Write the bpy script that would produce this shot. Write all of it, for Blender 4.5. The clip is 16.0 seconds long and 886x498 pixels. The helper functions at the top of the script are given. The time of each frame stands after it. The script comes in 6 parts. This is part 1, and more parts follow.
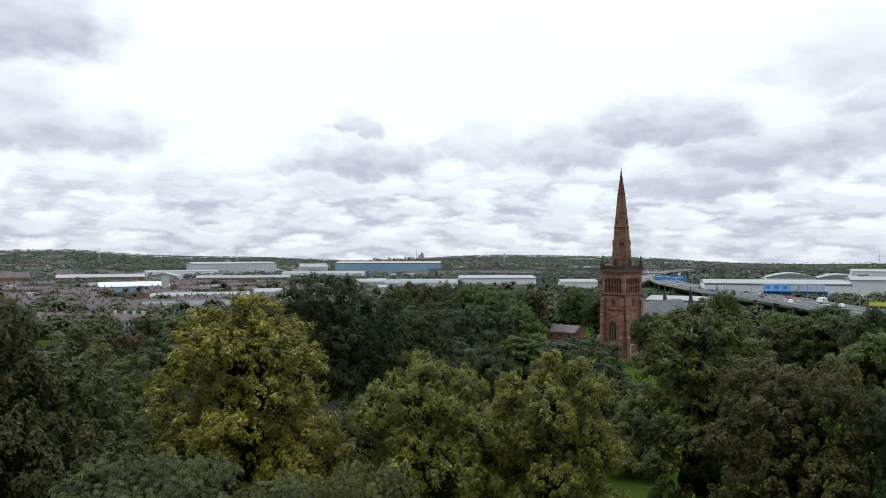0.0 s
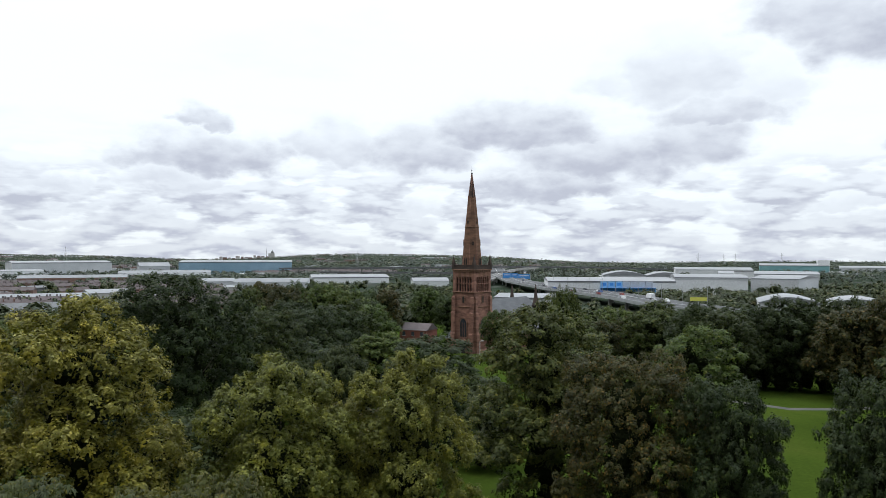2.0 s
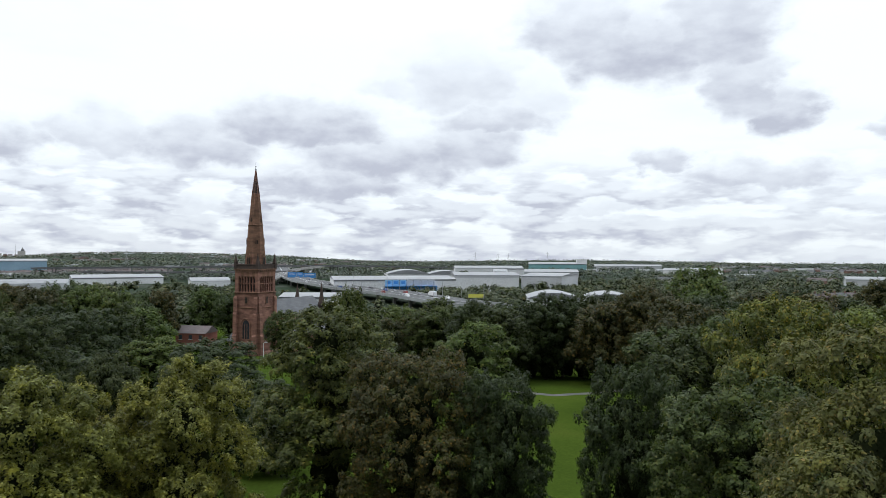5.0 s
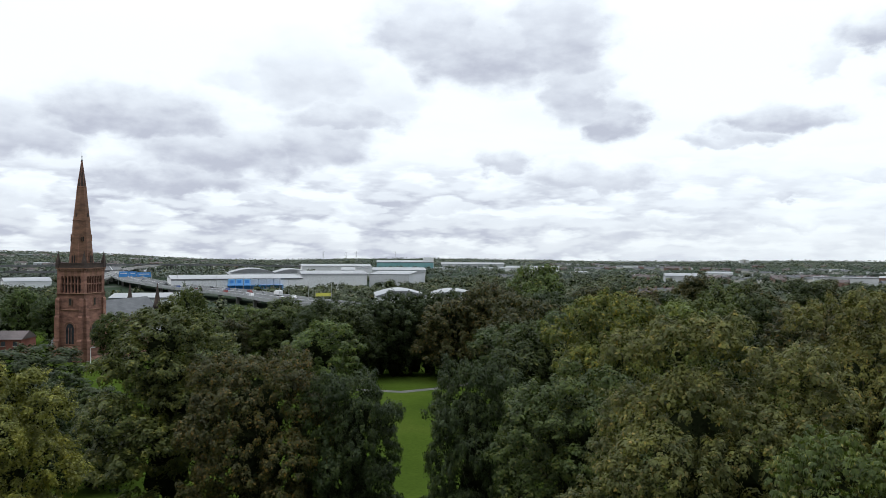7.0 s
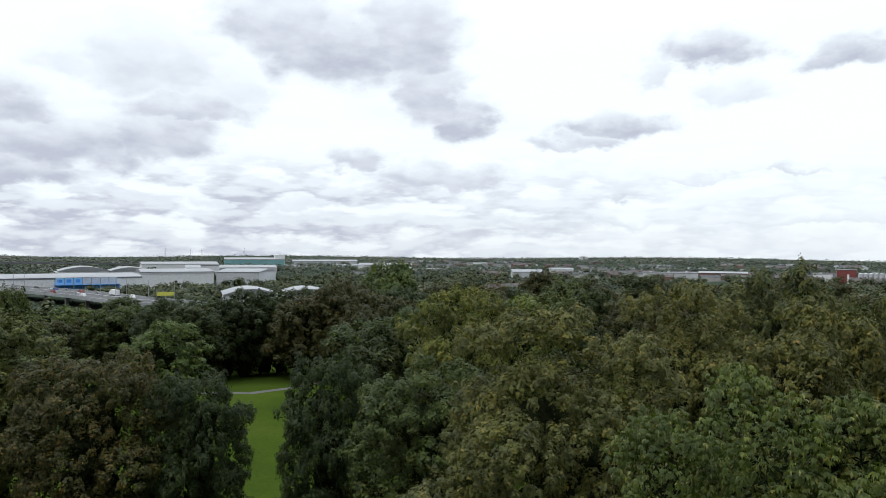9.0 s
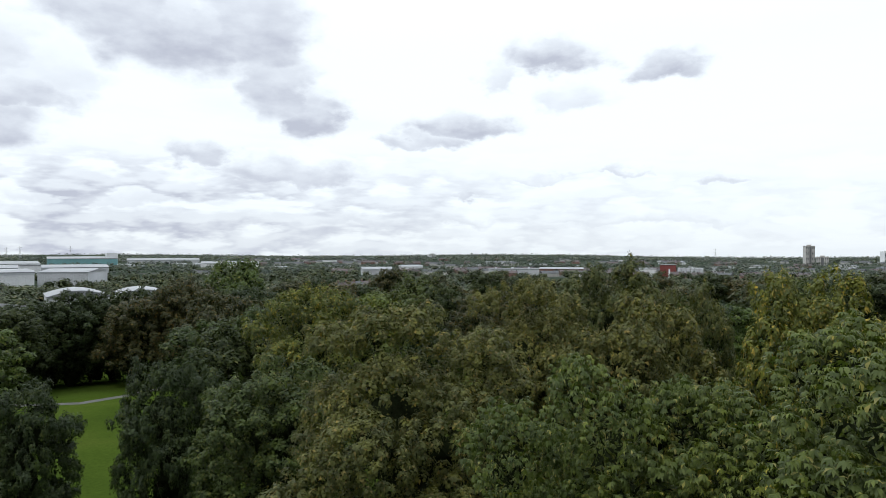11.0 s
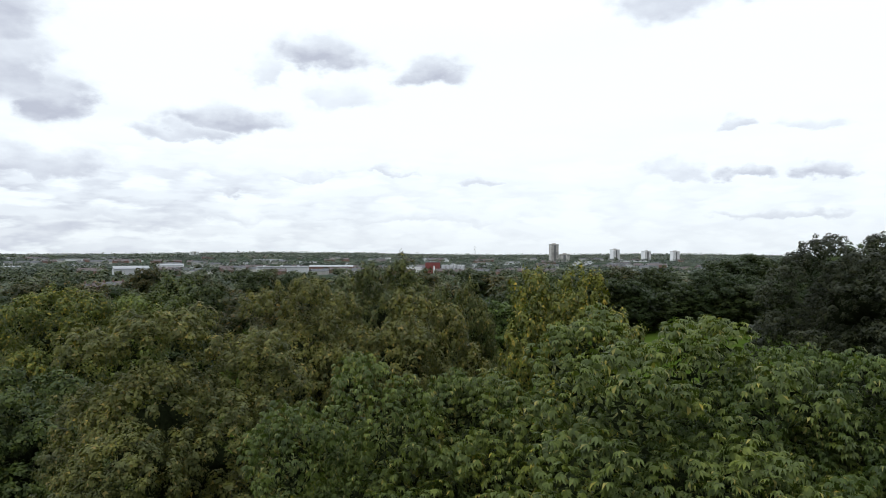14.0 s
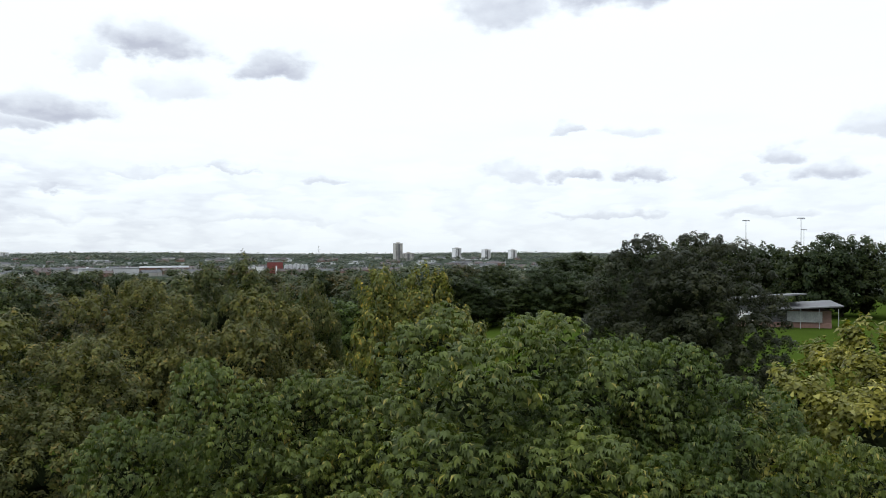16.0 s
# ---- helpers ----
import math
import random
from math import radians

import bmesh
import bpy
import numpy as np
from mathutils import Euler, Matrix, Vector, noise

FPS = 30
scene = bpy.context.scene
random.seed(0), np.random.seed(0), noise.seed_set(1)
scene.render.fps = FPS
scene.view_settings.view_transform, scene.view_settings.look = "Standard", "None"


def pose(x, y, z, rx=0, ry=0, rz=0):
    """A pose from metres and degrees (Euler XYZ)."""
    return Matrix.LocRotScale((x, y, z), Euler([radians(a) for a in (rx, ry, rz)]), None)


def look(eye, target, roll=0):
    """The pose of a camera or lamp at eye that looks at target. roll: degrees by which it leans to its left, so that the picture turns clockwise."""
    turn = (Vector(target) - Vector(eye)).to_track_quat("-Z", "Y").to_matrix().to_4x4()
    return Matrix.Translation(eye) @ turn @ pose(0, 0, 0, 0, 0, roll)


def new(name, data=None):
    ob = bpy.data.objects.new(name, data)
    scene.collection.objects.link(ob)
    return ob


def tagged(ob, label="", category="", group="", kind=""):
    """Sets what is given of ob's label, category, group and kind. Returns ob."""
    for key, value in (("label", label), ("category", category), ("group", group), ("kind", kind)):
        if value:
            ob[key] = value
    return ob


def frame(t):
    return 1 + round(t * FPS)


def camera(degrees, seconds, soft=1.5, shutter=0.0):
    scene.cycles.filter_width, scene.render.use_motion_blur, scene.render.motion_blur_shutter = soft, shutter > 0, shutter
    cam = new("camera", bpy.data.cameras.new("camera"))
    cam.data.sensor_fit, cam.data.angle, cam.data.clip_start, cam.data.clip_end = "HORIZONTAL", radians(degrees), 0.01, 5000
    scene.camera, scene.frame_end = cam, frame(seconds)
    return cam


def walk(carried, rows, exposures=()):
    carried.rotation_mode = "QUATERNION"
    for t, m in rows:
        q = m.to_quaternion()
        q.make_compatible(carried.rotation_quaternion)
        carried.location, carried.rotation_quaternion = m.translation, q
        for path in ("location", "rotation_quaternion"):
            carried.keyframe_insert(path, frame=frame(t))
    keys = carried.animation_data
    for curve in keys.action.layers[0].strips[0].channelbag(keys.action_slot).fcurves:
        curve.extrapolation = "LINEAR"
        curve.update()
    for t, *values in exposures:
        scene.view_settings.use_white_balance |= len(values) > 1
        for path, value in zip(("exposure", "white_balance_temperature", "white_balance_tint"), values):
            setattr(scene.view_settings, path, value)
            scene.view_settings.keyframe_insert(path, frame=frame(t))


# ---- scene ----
cam = camera(63.6, 16.0, 0.6)
PATH = [
    (0, pose(-0.003, -0.001, 24.502, 90.522, 0, -0.000) @ pose(0, 0, 0, 0, 0, -0.118)),
    (0.5, pose(-0.043, 0.046, 24.518, 90.491, 0, -2.954) @ pose(0, 0, 0, 0, 0, -0.082)),
    (1, pose(-0.074, 0.093, 24.530, 90.462, 0, -5.895) @ pose(0, 0, 0, 0, 0, -0.053)),
    (1.5, pose(-0.098, 0.139, 24.540, 90.437, 0, -8.846) @ pose(0, 0, 0, 0, 0, -0.030)),
    (2, pose(-0.118, 0.179, 24.552, 90.413, 0, -11.751) @ pose(0, 0, 0, 0, 0, -0.008)),
    (2.5, pose(-0.139, 0.211, 24.573, 90.391, 0, -14.564) @ pose(0, 0, 0, 0, 0, 0.017)),
    (3, pose(-0.167, 0.228, 24.605, 90.371, 0, -17.360) @ pose(0, 0, 0, 0, 0, 0.045)),
    (3.5, pose(-0.202, 0.229, 24.647, 90.356, 0, -20.204) @ pose(0, 0, 0, 0, 0, 0.073)),
    (4, pose(-0.239, 0.219, 24.690, 90.347, 0, -22.997) @ pose(0, 0, 0, 0, 0, 0.101)),
    (6.5, pose(-0.102, 0.345, 24.683, 90.280, 0, -37.890) @ pose(0, 0, 0, 0, 0, 0.225)),
    (7, pose(-0.103, 0.377, 24.635, 90.237, 0, -40.922) @ pose(0, 0, 0, 0, 0, 0.236)),
    (7.5, pose(-0.116, 0.398, 24.597, 90.193, 0, -43.826) @ pose(0, 0, 0, 0, 0, 0.242)),
    (8, pose(-0.139, 0.410, 24.575, 90.147, 0, -46.691) @ pose(0, 0, 0, 0, 0, 0.247)),
    (8.5, pose(-0.172, 0.416, 24.567, 90.099, 0, -49.688) @ pose(0, 0, 0, 0, 0, 0.255)),
    (9, pose(-0.215, 0.421, 24.571, 90.054, 0, -52.657) @ pose(0, 0, 0, 0, 0, 0.266)),
    (11.5, pose(-0.288, 0.508, 24.577, 89.857, 0, -67.664) @ pose(0, 0, 0, 0, 0, 0.113)),
    (12, pose(-0.321, 0.544, 24.588, 89.823, 0, -70.685) @ pose(0, 0, 0, 0, 0, 0.166)),
    (12.5, pose(-0.368, 0.593, 24.606, 89.789, 0, -73.719) @ pose(0, 0, 0, 0, 0, 0.227)),
    (13, pose(-0.423, 0.653, 24.627, 89.766, 0, -76.706) @ pose(0, 0, 0, 0, 0, 0.266)),
    (13.5, pose(-0.483, 0.718, 24.647, 89.760, 0, -79.828) @ pose(0, 0, 0, 0, 0, 0.265)),
    (14, pose(-0.539, 0.779, 24.664, 89.767, 0, -82.964) @ pose(0, 0, 0, 0, 0, 0.222)),
    (14.5, pose(-0.585, 0.827, 24.675, 89.775, 0, -85.991) @ pose(0, 0, 0, 0, 0, 0.161)),
    (15, pose(-0.619, 0.857, 24.683, 89.769, 0, -89.067) @ pose(0, 0, 0, 0, 0, 0.108)),
    (15.5, pose(-0.641, 0.873, 24.687, 89.750, 0, -92.259) @ pose(0, 0, 0, 0, 0, 0.074)),
    (16, pose(-0.653, 0.880, 24.689, 89.729, 0, -95.391) @ pose(0, 0, 0, 0, 0, 0.055)),
]
walk(cam, PATH)

CAM_Z = 24.5


def put(az, dist, z=0.0):
    """A place by its bearing (degrees clockwise from north, which is +y), distance and height."""
    a = radians(az)
    return Vector((dist * math.sin(a), dist * math.cos(a), z))


def ramp01(a, b, v):
    t = np.clip((v - a) / (b - a), 0, 1)
    return t * t * (3 - 2 * t)


# ---- sky: bright broken cloud, with a soft high sun behind it ----
SUN_AZ, SUN_EL = -75.0, 55.0

world = bpy.data.worlds.new("sky")
scene.world = world
world.use_nodes = True
wt = world.node_tree
wt.nodes.clear()


def wn(kind):
    return wt.nodes.new(kind)


def wvec(op):
    n = wt.nodes.new("ShaderNodeVectorMath")
    n.operation = op
    return n


def wmix():
    n = wt.nodes.new("ShaderNodeMix")
    n.data_type = "RGBA"
    return n


def wmath(op, a, b=None, clamp=False):
    n = wn("ShaderNodeMath")
    n.operation, n.use_clamp = op, clamp
    for i, v in enumerate((a, b)):
        if v is None:
            continue
        if isinstance(v, (int, float)):
            n.inputs[i].default_value = v
        else:
            wt.links.new(v, n.inputs[i])
    return n.outputs[0]


def wrange(v, a, b, c=0.0, d=1.0, smooth=True):
    n = wn("ShaderNodeMapRange")
    n.interpolation_type = "SMOOTHSTEP" if smooth else "LINEAR"
    wt.links.new(v, n.inputs[0])
    for i, x in enumerate((a, b, c, d)):
        n.inputs[i + 1].default_value = x
    return n.outputs[0]


def wnoise(vec, scale, detail=5.0, rough=0.55):
    n = wn("ShaderNodeTexNoise")
    n.inputs["Scale"].default_value, n.inputs["Detail"].default_value, n.inputs["Roughness"].default_value = scale, detail, rough
    wt.links.new(vec, n.inputs["Vector"])
    return n


coord = wn("ShaderNodeTexCoord").outputs["Generated"]
sep = wn("ShaderNodeSeparateXYZ")
wt.links.new(coord, sep.inputs[0])
sx, sy, sz = sep.outputs
bearing = wmath("MULTIPLY", wmath("ARCTAN2", sx, sy), 180 / math.pi)
height = wmath("MULTIPLY", wmath("ARCSINE", sz), 180 / math.pi)

# the cloud base as a flat layer: it crowds together towards the horizon
lift = wmath("MAXIMUM", wmath("ADD", sz, 0.035), 0.03)
flat = wn("ShaderNodeCombineXYZ")
wt.links.new(wmath("DIVIDE", sx, lift), flat.inputs[0])
wt.links.new(wmath("DIVIDE", sy, lift), flat.inputs[1])
layer = wnoise(flat.outputs[0], 0.55, 8.0, 0.58)

# ragged edges for the single clouds
angles = wn("ShaderNodeCombineXYZ")
wt.links.new(bearing, angles.inputs[0])
wt.links.new(height, angles.inputs[1])
stretch = wvec("MULTIPLY")
stretch.inputs[1].default_value = (0.26, 0.42, 1)
wt.links.new(angles.outputs[0], stretch.inputs[0])
ragged = wnoise(stretch.outputs[0], 1.25, 7.0, 0.54)
shift = wvec("MULTIPLY_ADD")
wt.links.new(ragged.outputs["Color"], shift.inputs[0])
shift.inputs[1].default_value, shift.inputs[2].default_value = (7.0, 3.4, 0), (-3.5, -1.7, 0)
bent = wvec("ADD")
wt.links.new(angles.outputs[0], bent.inputs[0])
wt.links.new(shift.outputs[0], bent.inputs[1])

# bearing, height, half width, half height (degrees), weight
CLOUDS_WEST = [
    (-31, 15.5, 6, 2.6, 1.0), (-29, 8.6, 7, 1.6, 0.9), (-34, 11, 6, 2, 0.6), (-6.9, 10.0, 1.9, 0.7, 0.75), (-6.5, 7.4, 6.0, 1.3, 1.0), (-9, 5.6, 4, 0.9, 0.6),
    (-20, 5.2, 6, 0.8, 0.55), (-12, 3.6, 7, 0.6, 0.45), (3.2, 8.2, 4.0, 1.5, 0.65), (10, 7.9, 4.5, 1.8, 0.9), (17.5, 9.6, 6.2, 1.7, 1.0),
    (24, 7.2, 6.5, 1.8, 0.95), (20, 5.3, 6.0, 1.1, 1.0), (31, 8.0, 4.5, 1.9, 0.9), (30, 13.2, 5.0, 2.4, 0.5), (33, 10.2, 4.0, 1.2, 0.8),
]
CLOUDS_MID = [
    (44, 15.0, 5.2, 2.6, 0.95), (39.5, 17.0, 4.5, 2.4, 0.75), (50, 16.2, 4.0, 3.4, 0.85), (54, 10.0, 2.6, 1.5, 1.0), (51.5, 12.0, 3.0, 2.6, 0.8), (46, 6.9, 2.6, 0.9, 0.8), (52.5, 5.6, 5.5, 0.9, 0.75),
    (27, 13.0, 4.0, 1.3, 0.35), (36, 12, 3, 1.6, 0.35), (66, 9.4, 4.2, 0.9, 0.95), (63, 8.3, 3.0, 0.6, 0.7), (73.5, 14.4, 3.8, 1.0, 0.95), (82, 13.4, 2.7, 0.9, 0.9), (69, 13.0, 1.4, 0.8, 0.45),
    (75, 11.4, 2.6, 0.8, 0.4), (66.3, 4.2, 1.6, 0.35, 0.6), (72, 5.5, 2.4, 0.35, 0.4), (78.5, 5.8, 2.0, 0.3, 0.5), (85.5, 5.2, 2.4, 0.4, 0.6),
]
CLOUDS_EAST = [
    (100, 18.6, 3.4, 1.8, 0.7), (109, 19.3, 5.0, 1.4, 0.95), (105.0, 9.2, 1.1, 0.4, 0.6), (110, 8.9, 2.0, 0.4, 0.4), (101, 5.7, 2.4, 0.6, 0.5), (106, 5.4, 2.0, 0.45, 0.85),
    (111.2, 5.7, 1.8, 0.5, 0.85), (121, 6.6, 1.8, 0.6, 0.75), (124, 5.1, 2.4, 0.6, 0.85), (119, 5.0, 1.3, 0.4, 0.6), (127, 8.2, 3.0, 0.8, 0.6), (108, 2.3, 4.2, 0.35, 0.6), (120, 2.4, 3, 0.35, 0.5),
    (60, 2.0, 9, 0.5, 0.45), (80, 2.0, 8, 0.4, 0.35), (40, 3.6, 7, 0.6, 0.4), (10, 3.3, 9, 0.6, 0.45), (-24, 2.2, 9, 0.6, 0.45),
]
cover = None
for b, h, w, t, s in CLOUDS_WEST + CLOUDS_MID + CLOUDS_EAST:
    w, t = w * 1.12, t * 1.15
    q = wvec("MULTIPLY_ADD")
    wt.links.new(bent.outputs[0], q.inputs[0])
    q.inputs[1].default_value, q.inputs[2].default_value = (1 / w, 0.75 / t, 0), (-b / w, -0.75 * h / t, 0)
    under = wvec("MULTIPLY")  # flat sharp bases, soft tops
    wt.links.new(q.outputs[0], under.inputs[0])
    under.inputs[1].default_value = (-1, -1.6, 0)
    top = wvec("MAXIMUM")
    wt.links.new(q.outputs[0], top.inputs[0])
    wt.links.new(under.outputs[0], top.inputs[1])
    far = wvec("LENGTH")
    wt.links.new(top.outputs[0], far.inputs[0])
    rise = wn("ShaderNodeSeparateXYZ")
    wt.links.new(q.outputs[0], rise.inputs[0])
    lit = wrange(rise.outputs[1], -0.25, 0.75, 1.05, 0.5)  # grey bases, bright heads
    one = wmath("MULTIPLY", wrange(far.outputs["Value"], 1.28, 0.55, 0.0, s), lit)
    cover = one if cover is None else wmath("MAXIMUM", cover, one)

# low banks of small cloud that crowd towards the horizon
banks = wvec("MULTIPLY")
banks.inputs[1].default_value = (0.20, 0.66, 1)
wt.links.new(angles.outputs[0], banks.inputs[0])
bank = wnoise(banks.outputs[0], 1.15, 4.0, 0.5)
low = wrange(height, 9.0, 3.5)
west = wrange(bearing, 90.0, 28.0, 0.22, 1.0)
low = wmath("MULTIPLY", wmath("MULTIPLY", low, west), 1.2)
lower = wvec("ADD")
lower.inputs[1].default_value = (0.06, 0.38, 0)
wt.links.new(banks.outputs[0], lower.inputs[0])
above = wnoise(lower.outputs[0], 1.15, 3.0, 0.5)
base = wrange(wmath("SUBTRACT", above.outputs[0], bank.outputs[0]), -0.14, 0.12, 0.38, 1.0)
streaks = wmath("MULTIPLY", wmath("MULTIPLY", wrange(bank.outputs[0], 0.38, 0.55), low), base)
veil = wmath("MULTIPLY", wrange(layer.outputs[0], 0.48, 0.72), wrange(height, 24.0, 8.0, 0.05, 0.3))
veil = wmath("MULTIPLY", veil, wrange(bearing, 75.0, 20.0, 0.25, 1.0))
puff = wvec("MULTIPLY")
puff.inputs[1].default_value = (0.5, 1.0, 1)
wt.links.new(angles.outputs[0], puff.inputs[0])
mottle = wrange(wnoise(puff.outputs[0], 0.8, 4.0, 0.5).outputs[0], 0.3, 0.7, 0.68, 1.10, smooth=False)
grey = wmath("MULTIPLY", wmath("MAXIMUM", cover, wmath("MAXIMUM", streaks, veil)), mottle, clamp=True)

blue = wn("ShaderNodeTexSky")
blue.sky_type, blue.sun_disc = "NISHITA", False
blue.sun_elevation, blue.sun_rotation = radians(SUN_EL), radians(SUN_AZ)
dim = wvec("SCALE")
wt.links.new(blue.outputs[0], dim.inputs[0])
dim.inputs["Scale"].default_value = 0.10
white = wmix()
white.inputs[7].default_value = (1.01, 1.09, 1.16, 1)
wt.links.new(dim.outputs[0], white.inputs[6])
wt.links.new(wrange(height, -2.0, 7.0, 0.80, 0.97), white.inputs[0])
dark = wmix()
wt.links.new(grey, dark.inputs[0])
wt.links.new(white.outputs[2], dark.inputs[6])
dark.inputs[7].default_value = (0.54, 0.58, 0.685, 1)
back = wn("ShaderNodeBackground")
# an overcast vault is brightest overhead; behind the camera, out of view, it is dimmed to shade camera-facing sides
ahead = wmath("ADD", wmath("MULTIPLY", sx, math.sin(radians(48))), wmath("MULTIPLY", sy, math.cos(radians(48))))
wt.links.new(wmath("MULTIPLY", wrange(height, 14.0, 72.0, 1.0, 3.0), wrange(ahead, -0.8, 0.05, 0.40, 1.0)), back.inputs["Strength"])
wt.links.new(dark.outputs[2], back.inputs["Color"])
wt.links.new(back.outputs[0], wn("ShaderNodeOutputWorld").inputs["Surface"])

sun = new("sun", bpy.data.lights.new("sun", "SUN"))
sun.data.energy, sun.data.angle, sun.data.color = 1.3, radians(14), (1.0, 0.97, 0.91)
sun.matrix_world = look(put(SUN_AZ, 100 * math.cos(radians(SUN_EL)), 100 * math.sin(radians(SUN_EL))), (0, 0, 0))
scene.view_settings.exposure = 0.0


# ---- materials ----
def base_mat(name, rough=0.8, metal=0.0, spec=0.3):
    m = bpy.data.materials.new(name)
    m.use_nodes = True
    nt = m.node_tree
    bsdf = nt.nodes["Principled BSDF"]
    bsdf.inputs["Roughness"].default_value, bsdf.inputs["Metallic"].default_value = rough, metal
    bsdf.inputs["Specular IOR Level"].default_value = spec
    return m, nt, bsdf


def noise_of(nt, scale, detail=4.0, rough=0.6, stretch=(1, 1, 1), world_space=False):
    tc = nt.nodes.new("ShaderNodeTexCoord")
    mp = nt.nodes.new("ShaderNodeMapping")
    mp.inputs["Scale"].default_value = stretch
    if world_space:
        geo = nt.nodes.new("ShaderNodeNewGeometry")
        nt.links.new(geo.outputs["Position"], mp.inputs[0])
    else:
        nt.links.new(tc.outputs["Object"], mp.inputs[0])
    n = nt.nodes.new("ShaderNodeTexNoise")
    n.inputs["Scale"].default_value, n.inputs["Detail"].default_value, n.inputs["Roughness"].default_value = scale, detail, rough
    nt.links.new(mp.outputs[0], n.inputs["Vector"])
    return n.outputs[0]


def ramp_of(nt, fac, *stops):
    r = nt.nodes.new("ShaderNodeValToRGB")
    els = r.color_ramp.elements
    while len(els) < len(stops):
        els.new(0.5)
    for e, (p, c) in zip(els, stops):
        e.position, e.color = p, (*c, 1)
    nt.links.new(fac, r.inputs[0])
    return r.outputs[0]


def mix_of(nt, fac, a, b, kind="MIX"):
    m = nt.nodes.new("ShaderNodeMix")
    m.data_type, m.blend_type = "RGBA", kind
    for i, v in ((0, fac), (6, a), (7, b)):
        if isinstance(v, (int, float)):
            m.inputs[i].default_value = v
        elif isinstance(v, tuple):
            m.inputs[i].default_value = (*v, 1)
        else:
            nt.links.new(v, m.inputs[i])
    return m.outputs[2]


def bump_of(nt, bsdf, fac, strength=0.4, dist=0.05):
    b = nt.nodes.new("ShaderNodeBump")
    b.inputs["Strength"].default_value, b.inputs["Distance"].default_value = strength, dist
    nt.links.new(fac, b.inputs["Height"])
    nt.links.new(b.outputs[0], bsdf.inputs["Normal"])


def surface(name, dark, light, big=0.3, small=6.0, rough=0.8, metal=0.0, bump=0.3, stretch=(1, 1, 1)):
    """Weathered matter: broad patches and fine grain between two tones."""
    m, nt, bsdf = base_mat(name, rough, metal)
    a = noise_of(nt, big, 4, 0.6, stretch)
    b = noise_of(nt, small, 3, 0.65, stretch)
    mid = tuple((x + y) / 2 for x, y in zip(dark, light))
    col = ramp_of(nt, a, (0.3, dark), (0.5, mid), (0.7, light))
    grain = ramp_of(nt, b, (0.25, (0.62, 0.62, 0.62)), (0.75, (1.0, 1.0, 1.0)))
    nt.links.new(mix_of(nt, 0.75, col, grain, "MULTIPLY"), bsdf.inputs["Base Color"])
    if bump:
        bump_of(nt, bsdf, b, bump)
    return m


def leaf_mat(name, dark, mid, bright, odd, odd_part=0.06, light_through=0.22, patch=0.35):
    """Foliage: each leaf its own tone, boughs that differ, a share of turned leaves."""
    m, nt, bsdf = base_mat(name, 0.5, 0, 0.14)
    dark, mid, bright, odd = (tuple(p * q for p, q in zip(c, (0.80, 0.845, 0.94))) for c in (dark, mid, bright, odd))
    dark, bright = (tuple(0.32 * p + 0.68 * q for p, q in zip(c, mid)) for c in (dark, bright))
    geo = nt.nodes.new("ShaderNodeNewGeometry")
    leaf = geo.outputs["Random Per Island"]
    col = ramp_of(nt, leaf, (0.0, dark), (0.5, mid), (1.0 - odd_part - 0.02, bright), (1.0 - odd_part, odd))
    bough = noise_of(nt, patch, 3, 0.6)
    tone = ramp_of(nt, bough, (0.3, (0.66, 0.70, 0.70)), (0.5, (1.0, 1.0, 1.0)), (0.72, (1.32, 1.22, 0.95)))
    col = mix_of(nt, 1.0, col, tone, "MULTIPLY")
    shoot = noise_of(nt, patch * 5, 2, 0.5)
    col = mix_of(nt, 1.0, col, ramp_of(nt, shoot, (0.32, (0.62, 0.66, 0.70)), (0.5, (1.0, 1.0, 1.0)), (0.70, (1.45, 1.36, 1.0))), "MULTIPLY")
    info = nt.nodes.new("ShaderNodeObjectInfo")
    each = ramp_of(nt, info.outputs["Random"], (0.0, (0.78, 0.86, 0.85)), (0.5, (1.0, 1.0, 1.0)), (1.0, (1.22, 1.1, 0.9)))
    col = mix_of(nt, 1.0, col, each, "MULTIPLY")
    nt.links.new(col, bsdf.inputs["Base Color"])
    tr = nt.nodes.new("ShaderNodeBsdfTranslucent")
    nt.links.new(mix_of(nt, 1.0, col, (1.0, 1.1, 0.55), "MULTIPLY"), tr.inputs["Color"])
    mx = nt.nodes.new("ShaderNodeMixShader")
    mx.inputs[0].default_value = light_through
    nt.links.new(bsdf.outputs[0], mx.inputs[1])
    nt.links.new(tr.outputs[0], mx.inputs[2])
    nt.links.new(mx.outputs[0], nt.nodes["Material Output"].inputs["Surface"])
    return m


LEAF_LIME = leaf_mat("leaves_lime", (0.080, 0.079, 0.011), (0.140, 0.131, 0.019), (0.230, 0.205, 0.034), (0.28, 0.26, 0.075), 0.12)
LEAF_OAK = leaf_mat("leaves_dark_green", (0.017, 0.026, 0.007), (0.026, 0.039, 0.010), (0.040, 0.056, 0.014), (0.058, 0.066, 0.018), 0.06)
LEAF_SYCAMORE = leaf_mat("leaves_sycamore", (0.046, 0.054, 0.013), (0.072, 0.080, 0.018), (0.118, 0.120, 0.027), (0.165, 0.145, 0.034), 0.08)
LEAF_BROWN = leaf_mat("leaves_bronze", (0.026, 0.029, 0.009), (0.041, 0.043, 0.012), (0.072, 0.064, 0.017), (0.112, 0.074, 0.019), 0.12)
LEAF_OLIVE = leaf_mat("leaves_olive", (0.047, 0.054, 0.015), (0.072, 0.081, 0.023), (0.110, 0.113, 0.032), (0.150, 0.122, 0.038), 0.08)
